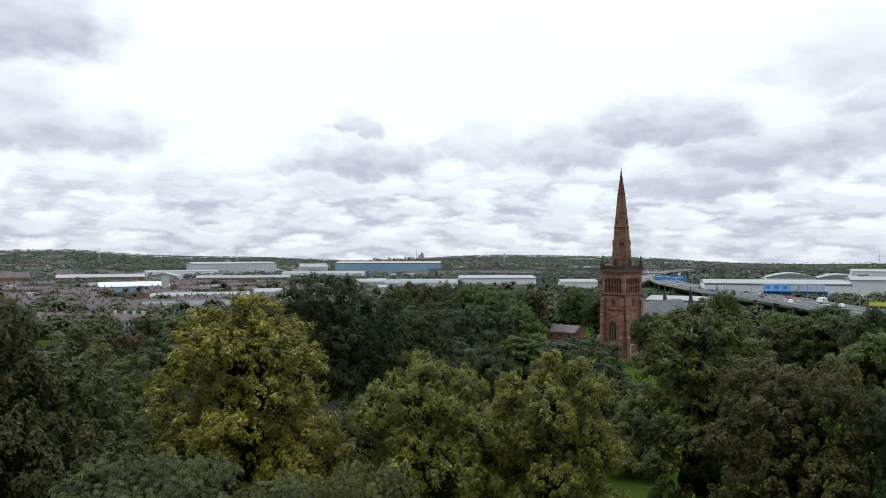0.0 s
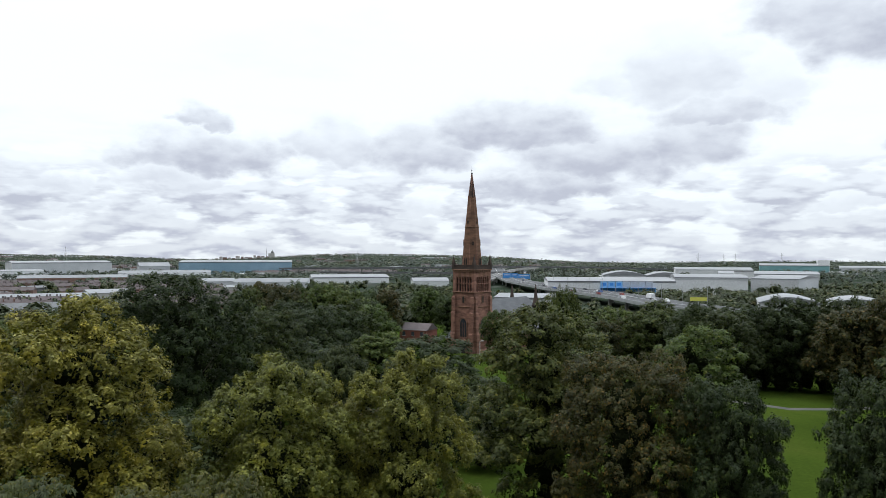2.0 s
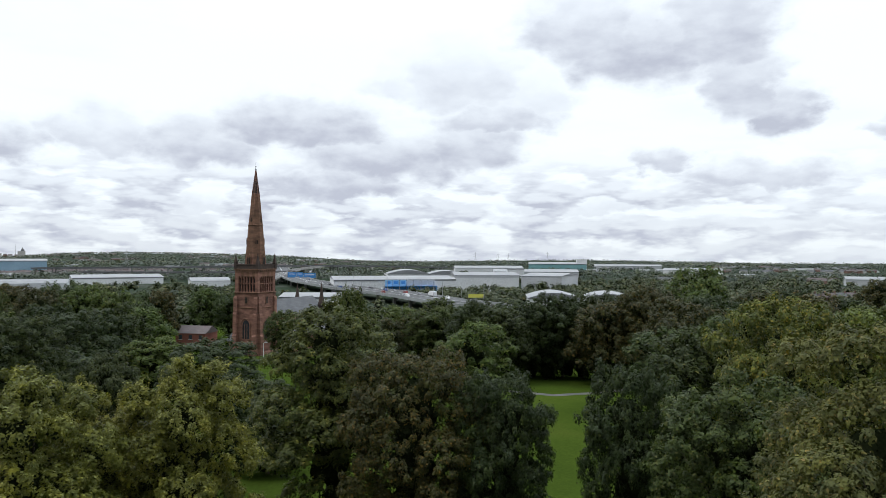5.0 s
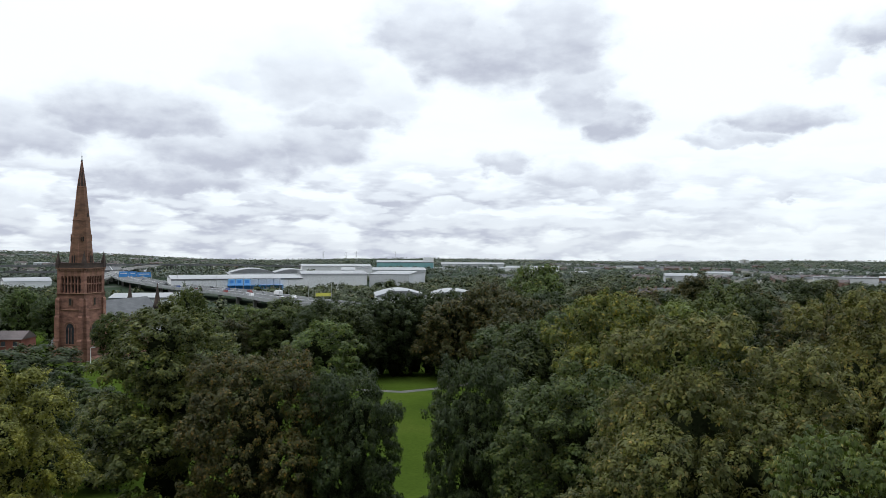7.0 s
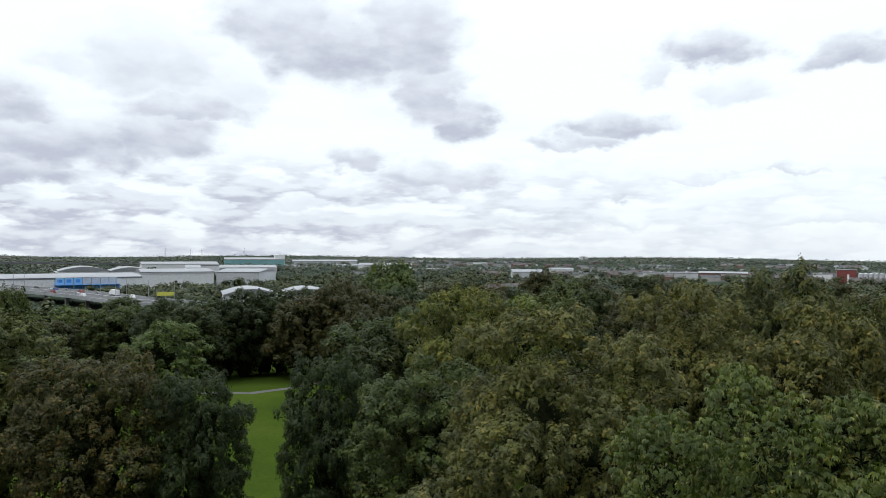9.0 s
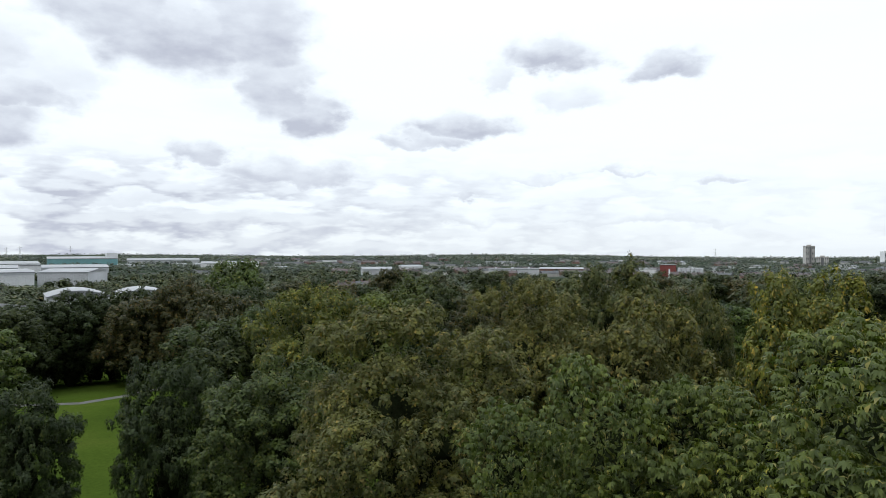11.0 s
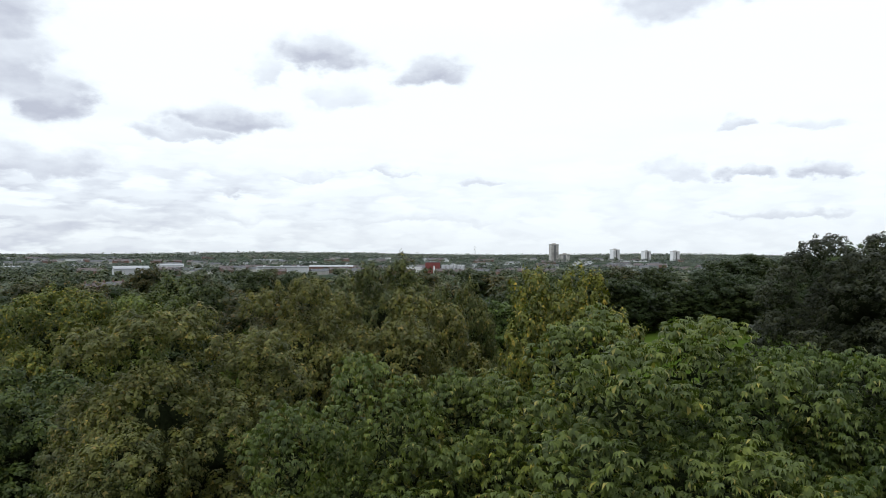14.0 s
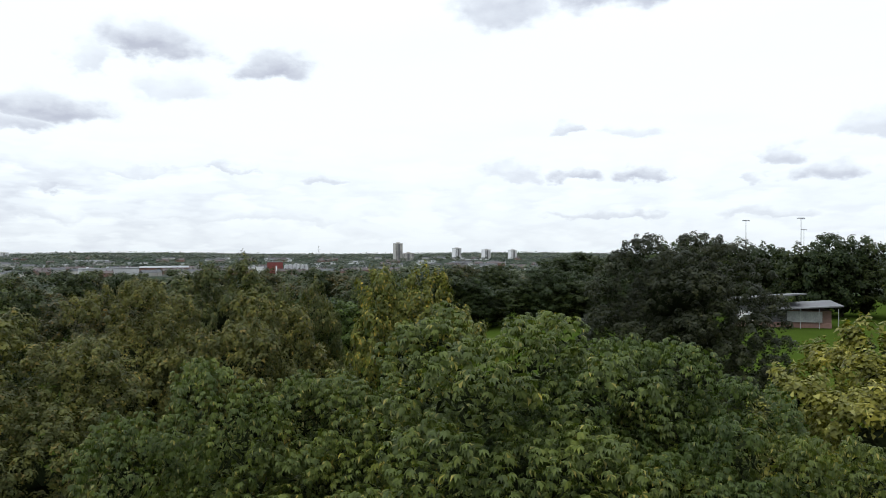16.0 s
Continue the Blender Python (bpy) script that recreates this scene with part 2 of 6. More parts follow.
LEAF_CHESTNUT = leaf_mat("leaves_chestnut", (0.028, 0.042, 0.010), (0.067, 0.088, 0.019), (0.175, 0.195, 0.042), (0.210, 0.185, 0.050), 0.04, 0.28)
LEAF_MAPLE = leaf_mat("leaves_maple", (0.060, 0.072, 0.014), (0.100, 0.110, 0.019), (0.170, 0.160, 0.027), (0.25, 0.19, 0.032), 0.14)
LEAF_GREEN = leaf_mat("leaves_mid_green", (0.028, 0.042, 0.011), (0.045, 0.064, 0.015), (0.074, 0.094, 0.022), (0.100, 0.104, 0.027), 0.07)
LEAF_YEW = leaf_mat("leaves_grey_brown", (0.018, 0.021, 0.009), (0.026, 0.030, 0.012), (0.036, 0.039, 0.016), (0.044, 0.043, 0.018), 0.1, 0.2)
LEAF_FRESH = leaf_mat("leaves_fresh_green", (0.043, 0.066, 0.013), (0.070, 0.097, 0.019), (0.105, 0.133, 0.027), (0.135, 0.137, 0.032), 0.07)
LEAF_GREY = leaf_mat("leaves_grey_green", (0.038, 0.045, 0.016), (0.056, 0.064, 0.021), (0.080, 0.088, 0.028), (0.105, 0.092, 0.030), 0.07)
LEAF_RUST = leaf_mat("leaves_rust", (0.029, 0.018, 0.009), (0.055, 0.031, 0.014), (0.078, 0.043, 0.019), (0.046, 0.043, 0.012), 0.2)
# distance haze is put into this leaf colour: paler and bluer than near foliage
LEAF_FAR_HAZE = leaf_mat("leaves_far_haze", (0.043, 0.054, 0.040), (0.066, 0.080, 0.058), (0.094, 0.108, 0.077), (0.112, 0.105, 0.080), 0.1, 0.2, 0.004)
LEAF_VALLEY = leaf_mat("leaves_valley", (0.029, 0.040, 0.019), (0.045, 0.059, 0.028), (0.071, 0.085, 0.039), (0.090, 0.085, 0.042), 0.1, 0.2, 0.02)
# near-black colour standing in for the shade deep inside the crowns
INNER_SHADE = surface("inner_shade", (0.010, 0.013, 0.006), (0.020, 0.026, 0.011), 0.8, 6.0, 1.0, bump=0.8)
INNER_SHADE.node_tree.nodes["Principled BSDF"].inputs["Specular IOR Level"].default_value = 0.0
BARK = surface("bark", (0.05, 0.04, 0.03), (0.12, 0.10, 0.08), 0.8, 9.0, 0.95, bump=0.6, stretch=(1, 1, 0.25))

SANDSTONE = surface("red_sandstone", (0.110, 0.056, 0.044), (0.310, 0.160, 0.118), 0.35, 2.4, 0.95, bump=0.5, stretch=(1, 1, 2.6))
SPIRE_STONE = surface("brown_spire_stone", (0.095, 0.053, 0.037), (0.225, 0.123, 0.080), 0.35, 2.2, 0.95, bump=0.4, stretch=(1, 1, 2.6))
DARK_STONE = surface("blackened_stone", (0.035, 0.028, 0.026), (0.085, 0.06, 0.05), 0.4, 3.0, 0.95)
SLATE = surface("slate_roof", (0.05, 0.053, 0.06), (0.09, 0.094, 0.103), 0.3, 3.0, 0.6, bump=0.4, stretch=(1, 1, 4))
# near-black painted in for the shade inside openings; the door shares it
OPENING_DARK = surface("dark_opening", (0.012, 0.011, 0.011), (0.03, 0.027, 0.025), 0.5, 4.0, 0.9)
LEADED = surface("leaded_glass", (0.018, 0.020, 0.024), (0.045, 0.050, 0.058), 0.8, 7.0, 0.2, bump=0.1)
BRICK = surface("red_brick", (0.15, 0.092, 0.076), (0.24, 0.15, 0.125), 0.15, 3.5, 0.9)
DEEP_BRICK = surface("deep_red_brick", (0.17, 0.062, 0.048), (0.27, 0.105, 0.080), 0.2, 3.5, 0.9)
BROWN_TILE = surface("brown_roof_tile", (0.075, 0.060, 0.060), (0.13, 0.108, 0.110), 0.12, 1.8, 0.85)
WHITE_CLAD = surface("white_cladding", (0.68, 0.69, 0.71), (0.80, 0.81, 0.83), 0.02, 0.7, 0.5, bump=0.1)
WHITE_ROOF = surface("pale_metal_roof", (0.17, 0.178, 0.19), (0.26, 0.268, 0.28), 0.025, 0.5, 0.45, bump=0.1)
GREY_CLAD = surface("grey_cladding", (0.44, 0.455, 0.48), (0.56, 0.575, 0.60), 0.03, 0.8, 0.5, bump=0.1)
GREY_ROOF = surface("grey_sheet_roof", (0.10, 0.104, 0.112), (0.17, 0.174, 0.182), 0.03, 0.7, 0.7, bump=0.1)
BLUE_CLAD = surface("pale_blue_cladding", (0.20, 0.32, 0.42), (0.28, 0.41, 0.52), 0.03, 0.8, 0.5, bump=0.1)
SIGN_BLUE = surface("bright_blue_panel", (0.05, 0.22, 0.55), (0.08, 0.30, 0.68), 0.1, 2.0, 0.4, bump=0.05)
SKY_BLUE = surface("light_blue_panel", (0.22, 0.45, 0.70), (0.30, 0.54, 0.78), 0.1, 2.0, 0.4, bump=0.05)
TEAL = surface("teal_cladding", (0.16, 0.34, 0.36), (0.22, 0.42, 0.44), 0.05, 0.8, 0.5, bump=0.1)
RED_CLAD = surface("red_cladding", (0.17, 0.045, 0.042), (0.23, 0.065, 0.058), 0.05, 0.8, 0.6, bump=0.1)
CONCRETE = surface("weathered_concrete", (0.20, 0.195, 0.185), (0.36, 0.35, 0.33), 0.08, 1.2, 0.9)
DARK_CONCRETE = surface("grimy_concrete", (0.10, 0.102, 0.108), (0.17, 0.172, 0.178), 0.08, 1.2, 0.9)
WHITE_PAINT = surface("white_painted_concrete", (0.70, 0.71, 0.73), (0.82, 0.83, 0.85), 0.05, 0.8, 0.8, bump=0.1)
PALE_RENDER = surface("pale_render", (0.38, 0.372, 0.355), (0.52, 0.51, 0.485), 0.08, 1.0, 0.9)
GLASS_DARK = surface("window_glass", (0.030, 0.036, 0.045), (0.070, 0.080, 0.095), 0.5, 2.0, 0.15, bump=0.0)
ASPHALT = surface("asphalt", (0.06, 0.062, 0.067), (0.095, 0.097, 0.102), 0.06, 1.5, 0.85, bump=0.1)
PATH_GREY = surface("path_tarmac", (0.060, 0.058, 0.055), (0.095, 0.092, 0.088), 0.3, 4.0, 0.9, bump=0.1)
STEEL = surface("galvanised_steel", (0.30, 0.31, 0.32), (0.45, 0.46, 0.47), 0.5, 4.0, 0.45, 0.6, bump=0.05)
DARK_STEEL = surface("dark_steel", (0.10, 0.105, 0.115), (0.17, 0.175, 0.185), 0.5, 4.0, 0.5, 0.3, bump=0.05)
RUST_BROWN = surface("brown_paint", (0.16, 0.08, 0.045), (0.22, 0.11, 0.06), 0.5, 4.0, 0.6, bump=0.05)
YELLOW = surface("yellow_banner", (0.62, 0.60, 0.10), (0.74, 0.72, 0.16), 0.3, 2.0, 0.6, bump=0.05)
ORANGE = surface("orange_barrier", (0.55, 0.10, 0.03), (0.66, 0.15, 0.05), 0.3, 2.0, 0.6, bump=0.05)
RUBBER = surface("black_rubber", (0.015, 0.015, 0.015), (0.03, 0.03, 0.03), 1.0, 8.0, 0.9, bump=0.05)
PAINTS = [surface("car_paint", a, b, 0.5, 4.0, 0.3, 0.2, bump=0.0) for a, b in (
    ((0.62, 0.63, 0.64), (0.74, 0.75, 0.76)), ((0.03, 0.032, 0.036), (0.05, 0.052, 0.058)), ((0.28, 0.29, 0.31), (0.36, 0.37, 0.39)),
    ((0.03, 0.06, 0.16), (0.05, 0.09, 0.22)), ((0.14, 0.03, 0.03), (0.20, 0.045, 0.04)))]


def ground_mat():
    m, nt, bsdf = base_mat("grass_and_town_ground", 1.0, 0, 0.0)
    patch = noise_of(nt, 0.05, 5, 0.6, world_space=True)
    blade = noise_of(nt, 2.2, 4, 0.7, world_space=True)
    grass = ramp_of(nt, patch, (0.3, (0.028, 0.046, 0.008)), (0.55, (0.038, 0.060, 0.010)), (0.75, (0.052, 0.068, 0.014)))
    grass = mix_of(nt, 0.8, grass, ramp_of(nt, blade, (0.25, (0.6, 0.62, 0.6)), (0.75, (1.1, 1.08, 1.0))), "MULTIPLY")
    lots = noise_of(nt, 0.012, 6, 0.7, world_space=True)
    town = ramp_of(nt, lots, (0.34, (0.020, 0.030, 0.020)), (0.52, (0.032, 0.042, 0.030)), (0.60, (0.060, 0.062, 0.058)), (0.66, (0.085, 0.083, 0.080)), (0.72, (0.035, 0.045, 0.032)))
    geo = nt.nodes.new("ShaderNodeNewGeometry")
    ln = nt.nodes.new("ShaderNodeVectorMath")
    ln.operation = "LENGTH"
    nt.links.new(geo.outputs["Position"], ln.inputs[0])
    mr = nt.nodes.new("ShaderNodeMapRange")
    mr.inputs[1].default_value, mr.inputs[2].default_value = 330, 430
    nt.links.new(ln.outputs["Value"], mr.inputs[0])
    nt.links.new(mix_of(nt, mr.outputs[0], grass, town), bsdf.inputs["Base Color"])
    bump_of(nt, bsdf, blade, 0.5, 0.06)
    return m


GROUND = ground_mat()


# ---- mesh building ----
class Geo:
    """Gathers boxes, prisms and tubes for one mesh."""

    def __init__(self):
        self.v, self.f = [], []

    def add(self, verts, faces, m=None):
        k = len(self.v)
        self.v += [tuple(m @ Vector(p)) if m else tuple(p) for p in verts]
        self.f += [tuple(i + k for i in q) for q in faces]
        return self

    def box(self, x0, x1, y0, y1, z0, z1, m=None, bevel=0.0):
        if bevel:
            b = min(bevel, (x1 - x0) / 3, (y1 - y0) / 3, (z1 - z0) / 3)
            rings = []
            for z, s in ((z0, b), (z0 + b, 0), (z1 - b, 0), (z1, b)):
                rings.append([(x0 + b, y0 + s, z), (x1 - b, y0 + s, z), (x1 - s, y0 + b, z), (x1 - s, y1 - b, z),
                              (x1 - b, y1 - s, z), (x0 + b, y1 - s, z), (x0 + s, y1 - b, z), (x0 + s, y0 + b, z)])
            return self.loft(rings, m)
        v = [(x, y, z) for z in (z0, z1) for x, y in ((x0, y0), (x1, y0), (x1, y1), (x0, y1))]
        return self.add(v, [(3, 2, 1, 0), (4, 5, 6, 7), (0, 1, 5, 4), (1, 2, 6, 5), (2, 3, 7, 6), (3, 0, 4, 7)], m)

    def loft(self, rings, m=None, cap=True):
        n = len(rings[0])
        v = [p for r in rings for p in r]
        f = [(i * n + j, i * n + (j + 1) % n, (i + 1) * n + (j + 1) % n, (i + 1) * n + j) for i in range(len(rings) - 1) for j in range(n)]
        if cap:
            f += [tuple(reversed(range(n))), tuple(range((len(rings) - 1) * n, len(rings) * n))]
        return self.add(v, f, m)

    def lathe(self, prof, n=12, m=None, turn=0.0):
        """prof: (radius, z) from the bottom up."""
        return self.loft([[(r * math.cos(turn + 2 * math.pi * i / n), r * math.sin(turn + 2 * math.pi * i / n), z) for i in range(n)] for r, z in prof], m)

    def tube(self, pts, radii, n=7):
        rings = []
        for i, (p, r) in enumerate(zip(pts, radii)):
            d = (Vector(pts[min(i + 1, len(pts) - 1)]) - Vector(pts[max(i - 1, 0)])).normalized()
            a = d.cross(Vector((0.3, 1, 0.2))).normalized()
            b = d.cross(a)
            rings.append([tuple(Vector(p) + r * (math.cos(t) * a + math.sin(t) * b)) for t in [2 * math.pi * k / n for k in range(n)]])
        return self.loft(rings)

    def slab(self, outline, z0, z1, m=None):
        """An outline in x and y, anticlockwise, drawn up from z0 to z1."""
        return self.loft([[(x, y, z0) for x, y in outline], [(x, y, z1) for x, y in outline]], m)

    def front(self, outline, y0, y1, m=None):
        """An outline in x and z, drawn back from y0 to y1."""
        return self.loft([[(x, y0, z) for x, z in outline], [(x, y1, z) for x, z in outline]], m)

    def gable(self, x0, x1, y0, y1, z0, z1, over=0.0, thick=0.0, m=None):
        """A pitched roof with its ridge along x."""
        ym = (y0 + y1) / 2
        y0, y1, x0, x1 = y0 - over, y1 + over, x0 - over, x1 + over
        v = [(x, y, z) for x in (x0, x1) for y, z in ((y0, z0), (ym, z1), (y1, z0))]
        return self.add(v, [(0, 1, 2), (5, 4, 3), (0, 3, 4, 1), (1, 4, 5, 2), (2, 5, 3, 0)], m)

    def mesh(self, name, smooth=False):
        me = bpy.data.meshes.new(name)
        me.from_pydata(self.v, [], self.f)
        bm = bmesh.new()
        bm.from_mesh(me)
        bmesh.ops.recalc_face_normals(bm, faces=bm.faces)
        bm.to_mesh(me)
        bm.free()
        if smooth:
            me.polygons.foreach_set("use_smooth", [True] * len(me.polygons))
        return me


def part(name, geo, material, parent=None, label="", smooth=False):
    """One mesh object, under a thing or a part."""
    me = geo.mesh(name, smooth) if isinstance(geo, Geo) else geo
    if material and not me.materials:
        me.materials.append(material)
    ob = new(name, me)
    if parent:
        ob.parent = parent
    if label:
        tagged(ob, label)
    return ob


def thing(name, label, category, m=None, group="", kind=""):
    ob = tagged(new(name), label, category, group, kind)
    ob.empty_display_size = 0.5
    if m is not None:
        ob.matrix_basis = m
    return ob


def lay(x, y):
    """The ground's height: a hilltop park, falling to a valley with a ridge beyond, and rising park to the east."""
    r = np.hypot(x, y)
    az = np.degrees(np.arctan2(x, y))
    z = -8.5 * ramp01(60, 235, r) - 3.5 * ramp01(235, 450, r)
    east = 1 - ramp01(22, 52, np.abs((az - 128 + 180) % 360 - 180))
    up = 2.6 * ramp01(80, 190, r) - 16 * ramp01(290, 900, r)
    z = z * (1 - east) + up * east
    z = z - 16 * ramp01(1200, 4200, r)
    ridge = ramp01(30, 8, az) * ramp01(-130, -70, az) * (1 + 0.25 * np.sin(np.radians(az * 9)) + 0.15 * np.sin(np.radians(az * 23 + 40)))
    ridge = ridge * (0.75 + 0.45 * ramp01(0, -34, az))
    z = z + ridge * 44 * ramp01(1500, 3700, r)
    z = z + 6 * np.sin(az / 5.0) * ramp01(2500, 4000, r)
    return z


def on_ground(az, dist, sink=0.0):
    p = put(az, dist)
    p.z = float(lay(p.x, p.y)) - sink
    return p


def facing(az, dist, turn=0.0, sink=0.0):
    """A pose on the ground with its own -y towards the hilltop, then turned."""
    p = on_ground(az, dist, sink)
    return pose(p.x, p.y, p.z, 0, 0, -az + turn)


# ---- ground: one sheet to the horizon ----
radii = [0] + [4 * 1.055 ** i for i in range(134)]
radii = [r for r in radii if r < 4880] + [4900]
steps = 240
rr, aa = np.meshgrid(np.array(radii[1:]), np.arange(steps) * 2 * np.pi / steps, indexing="ij")
gx, gy = rr * np.sin(aa), rr * np.cos(aa)
gv = np.stack([gx, gy, lay(gx, gy)], -1).reshape(-1, 3)
gv = np.concatenate([gv, [[0, 0, 0]]])
n_ring = len(radii) - 1
gf = [(i * steps + j, (i + 1) * steps + j, (i + 1) * steps + (j + 1) % steps, i * steps + (j + 1) % steps) for i in range(n_ring - 1) for j in range(steps)]
gf += [(len(gv) - 1, j, (j + 1) % steps) for j in range(steps)]
ground_mesh = bpy.data.meshes.new("ground")
ground_mesh.from_pydata(gv.tolist(), [], [tuple(reversed(q)) for q in gf])
ground_mesh.polygons.foreach_set("use_smooth", [True] * len(gf))
ground_mesh.materials.append(GROUND)
tagged(new("ground", ground_mesh), "mown park lawn running out into valley fields and town", "ground", kind="structure")


def ribbon(name, pts, width, material, thick=0.06, parent=None, rise=0.03):
    """A strip that lies on the ground along points of bearing and distance."""
    p = [on_ground(a, d) for a, d in pts]
    dense = []
    for i in range(len(p) - 1):
        for k in range(6):
            q = p[i].lerp(p[i + 1], k / 6)
            dense.append(Vector((q.x, q.y, float(lay(q.x, q.y)))))
    dense.append(p[-1])
    g = Geo()
    rings = []
    for i, q in enumerate(dense):
        d = dense[min(i + 1, len(dense) - 1)] - dense[max(i - 1, 0)]
        s = Vector((-d.y, d.x, 0)).normalized() * width / 2
        rings.append([tuple(q + s + Vector((0, 0, rise))), tuple(q - s + Vector((0, 0, rise))), tuple(q - s - Vector((0, 0, thick))), tuple(q + s - Vector((0, 0, thick)))])
    g.loft(rings)
    return part(name, g, material, parent)


tagged(ribbon("footpath", [(30, 165), (34, 152), (37.5, 147), (40.5, 153), (44, 166), (49, 180)], 3.0, PATH_GREY), "grey tarmac footpath curving across the lawn", "path", kind="structure")


# ---- trees ----
def unit(a):
    return a / np.maximum(np.linalg.norm(a, axis=-1, keepdims=True), 1e-9)


def profile(kind, u):
    """The crown's half width, 0 to 1, at heights u from -1 to 1."""
    if kind == "cone":
        return np.clip(1 - np.abs((u + 0.35) / 1.35) ** 1.6, 0, 1) ** 0.55 * np.where(u < -0.35, np.sqrt(np.clip(1 - ((u + 0.35) / 0.66) ** 2, 0, 1)), 1)
    if kind == "dome":
        return np.clip(1 - np.clip(u, 0, 1) ** 2.6, 0, 1) ** 0.5 * (1 - 0.25 * np.clip(-u, 0, 1) ** 2)
    return np.sqrt(np.clip(1 - u * u, 0, 1))


def boughs_of(rng, rx, rz, count, kind, size, least=0.62):
    """The crown's boughs: round masses set unevenly about its outline, with a few inside."""
    i = np.arange(count) + 0.5
    u = np.clip(1 - 2 * i / count + rng.uniform(-0.08, 0.08, count), -0.97, 0.98)
    phi = i * 2.39996 + rng.uniform(-0.5, 0.5, count)
    r = size * rx * rng.uniform(0.65, 1.4, count) * (0.5 + 0.5 * profile(kind, u))
    reach = np.clip(rng.uniform(least, 1.2, count) - r / rx, 0.1, 1)
    w = profile(kind, u) * rx * reach
    c = np.stack([w * np.cos(phi), w * np.sin(phi), u * rz * np.clip(reach + 0.12, 0, 0.95)], 1)
    c[:, 2] = np.minimum(c[:, 2], 0.98 * rz - r)
    if kind == "cone":
        # the leader: a pointed top
        c[:3] = [(0.04 * rx, 0, 0.86 * rz), (-0.1 * rx, 0.06 * rx, 0.70 * rz), (0.12 * rx, -0.1 * rx, 0.56 * rz)]
        r[:3] = 0.12 * rx, 0.19 * rx, 0.24 * rx
    inner = max(6, count // 5)
    uu = np.linspace(-0.85, 0.5, inner)
    c2 = np.stack([0 * uu, 0 * uu, uu * rz], 1) + rng.normal(0, 0.05 * rx, (inner, 3))
    r2 = np.clip(profile(kind, uu) * rx * 0.52, 0.15 * rx, None)
    return np.concatenate([c, c2]), np.concatenate([r, r2])


def clumps_of(rng, c, r, spacing, most, cut, lift=0.0):
    """Shoot tips on the outside of the boughs, about one to a cell of the spacing (fewer below the height cut), and their outward ways."""
    n = most * 14
    pick = rng.choice(len(c), n, p=r ** 2 / (r ** 2).sum())
    d = unit(rng.normal(size=(n, 3)) + np.array([0, 0, 0.25]))
    p = c[pick] + d * r[pick][:, None]
    free = np.ones(n, bool)
    for k in range(len(c)):
        free &= (((p - c[k]) ** 2).sum(1) > (0.93 * r[k]) ** 2) | (pick == k)
    free &= d[:, 2] > rng.uniform(-0.35, 0.15, n) + lift  # the undersides stay open and dark
    p, d = p[free], d[free]
    gap = spacing * np.where(p[:, 2] > cut, 1.0, 1.8)
    cell = np.floor(p / gap[:, None]).astype(np.int64) + 4096
    key = (cell[:, 0] * 8192 + cell[:, 1]) * 8192 + cell[:, 2] + np.where(p[:, 2] > cut, 0, 1 << 45)
    ids = rng.permutation(np.unique(key, return_index=True)[1])[:most]
    return p[ids], d[ids]


def ball_points(times):
    bm = bmesh.new()
    bmesh.ops.create_icosphere(bm, subdivisions=times, radius=1)
    v = np.array([q.co[:] for q in bm.verts])
    f = np.array([[q.index for q in t.verts] for t in bm.faces])
    bm.free()
    return v, f


LUMPS = {k: ball_points(k) for k in (1, 2)}


def inner_mass(rng, c, r, times=1):
    """Near-black knobbly lumps that put shade into a crown's inside, three points a face."""
    v, f = LUMPS[times]
    q = v[None] * rng.uniform(0.6, 1.1, (len(c), len(v), 1)) * r[:, None, None] + c[:, None]
    return q[:, f].reshape(-1, 3, 3)


def slivers(rng, p, n, along, length, width):
    """Three-point leaves for crowns farther off."""
    side = unit(np.cross(n, along))
    ln = (length * rng.uniform(0.65, 1.3, len(p)))[:, None]
    wd = (width * rng.uniform(0.7, 1.25, len(p)))[:, None]
    sgn = rng.choice((-1.0, 1.0), (len(p), 1))
    return np.stack([p - side * wd * 0.35 * sgn, p + along * ln * 0.45 + side * wd * 0.65 * sgn, p + along * ln - n * ln * 0.12], 1)


def frame_of(n, rng):
    a = unit(np.cross(n, rng.normal(size=n.shape)))
    return a, np.cross(n, a)


def blades(rng, p, n, along, length, width, fold=0.18, sag=0.25):
    """Folded four-point leaves from their bases, along a way, facing n."""
    side = unit(np.cross(n, along))
    ln = (length * rng.uniform(0.7, 1.25, len(p)))[:, None]
    wd = (width * rng.uniform(0.75, 1.2, len(p)))[:, None]
    mid = p + along * ln * 0.62 + n * wd * fold
    tip = p + along * ln - n * ln * sag
    return np.stack([p, mid - side * wd * 0.5 - n * wd * fold * 2, tip, mid + side * wd * 0.5 - n * wd * fold * 2], 1)


def leaves_mesh(name, groups, materials):
    """A mesh of separate leaves, each of three or four points; groups: points and the material's number."""
    me = bpy.data.meshes.new(name)
    v = np.concatenate([g.reshape(-1, 3) for g, k in groups]).astype(np.float32)
    sizes = np.concatenate([np.full(len(g), g.shape[1], dtype=np.int32) for g, k in groups])
    starts = np.concatenate([[0], np.cumsum(sizes)[:-1]]).astype(np.int32)
    me.vertices.add(len(v))
    me.vertices.foreach_set("co", v.ravel())
    me.loops.add(len(v))
    me.loops.foreach_set("vertex_index", np.arange(len(v), dtype=np.int32))
    me.polygons.add(len(sizes))
    me.polygons.foreach_set("loop_start", starts)
    for m in materials:
        me.materials.append(m)
    me.polygons.foreach_set("material_index", np.concatenate([np.full(len(g), k, dtype=np.int32) for g, k in groups]))
    me.update(calc_edges=True)
    return me


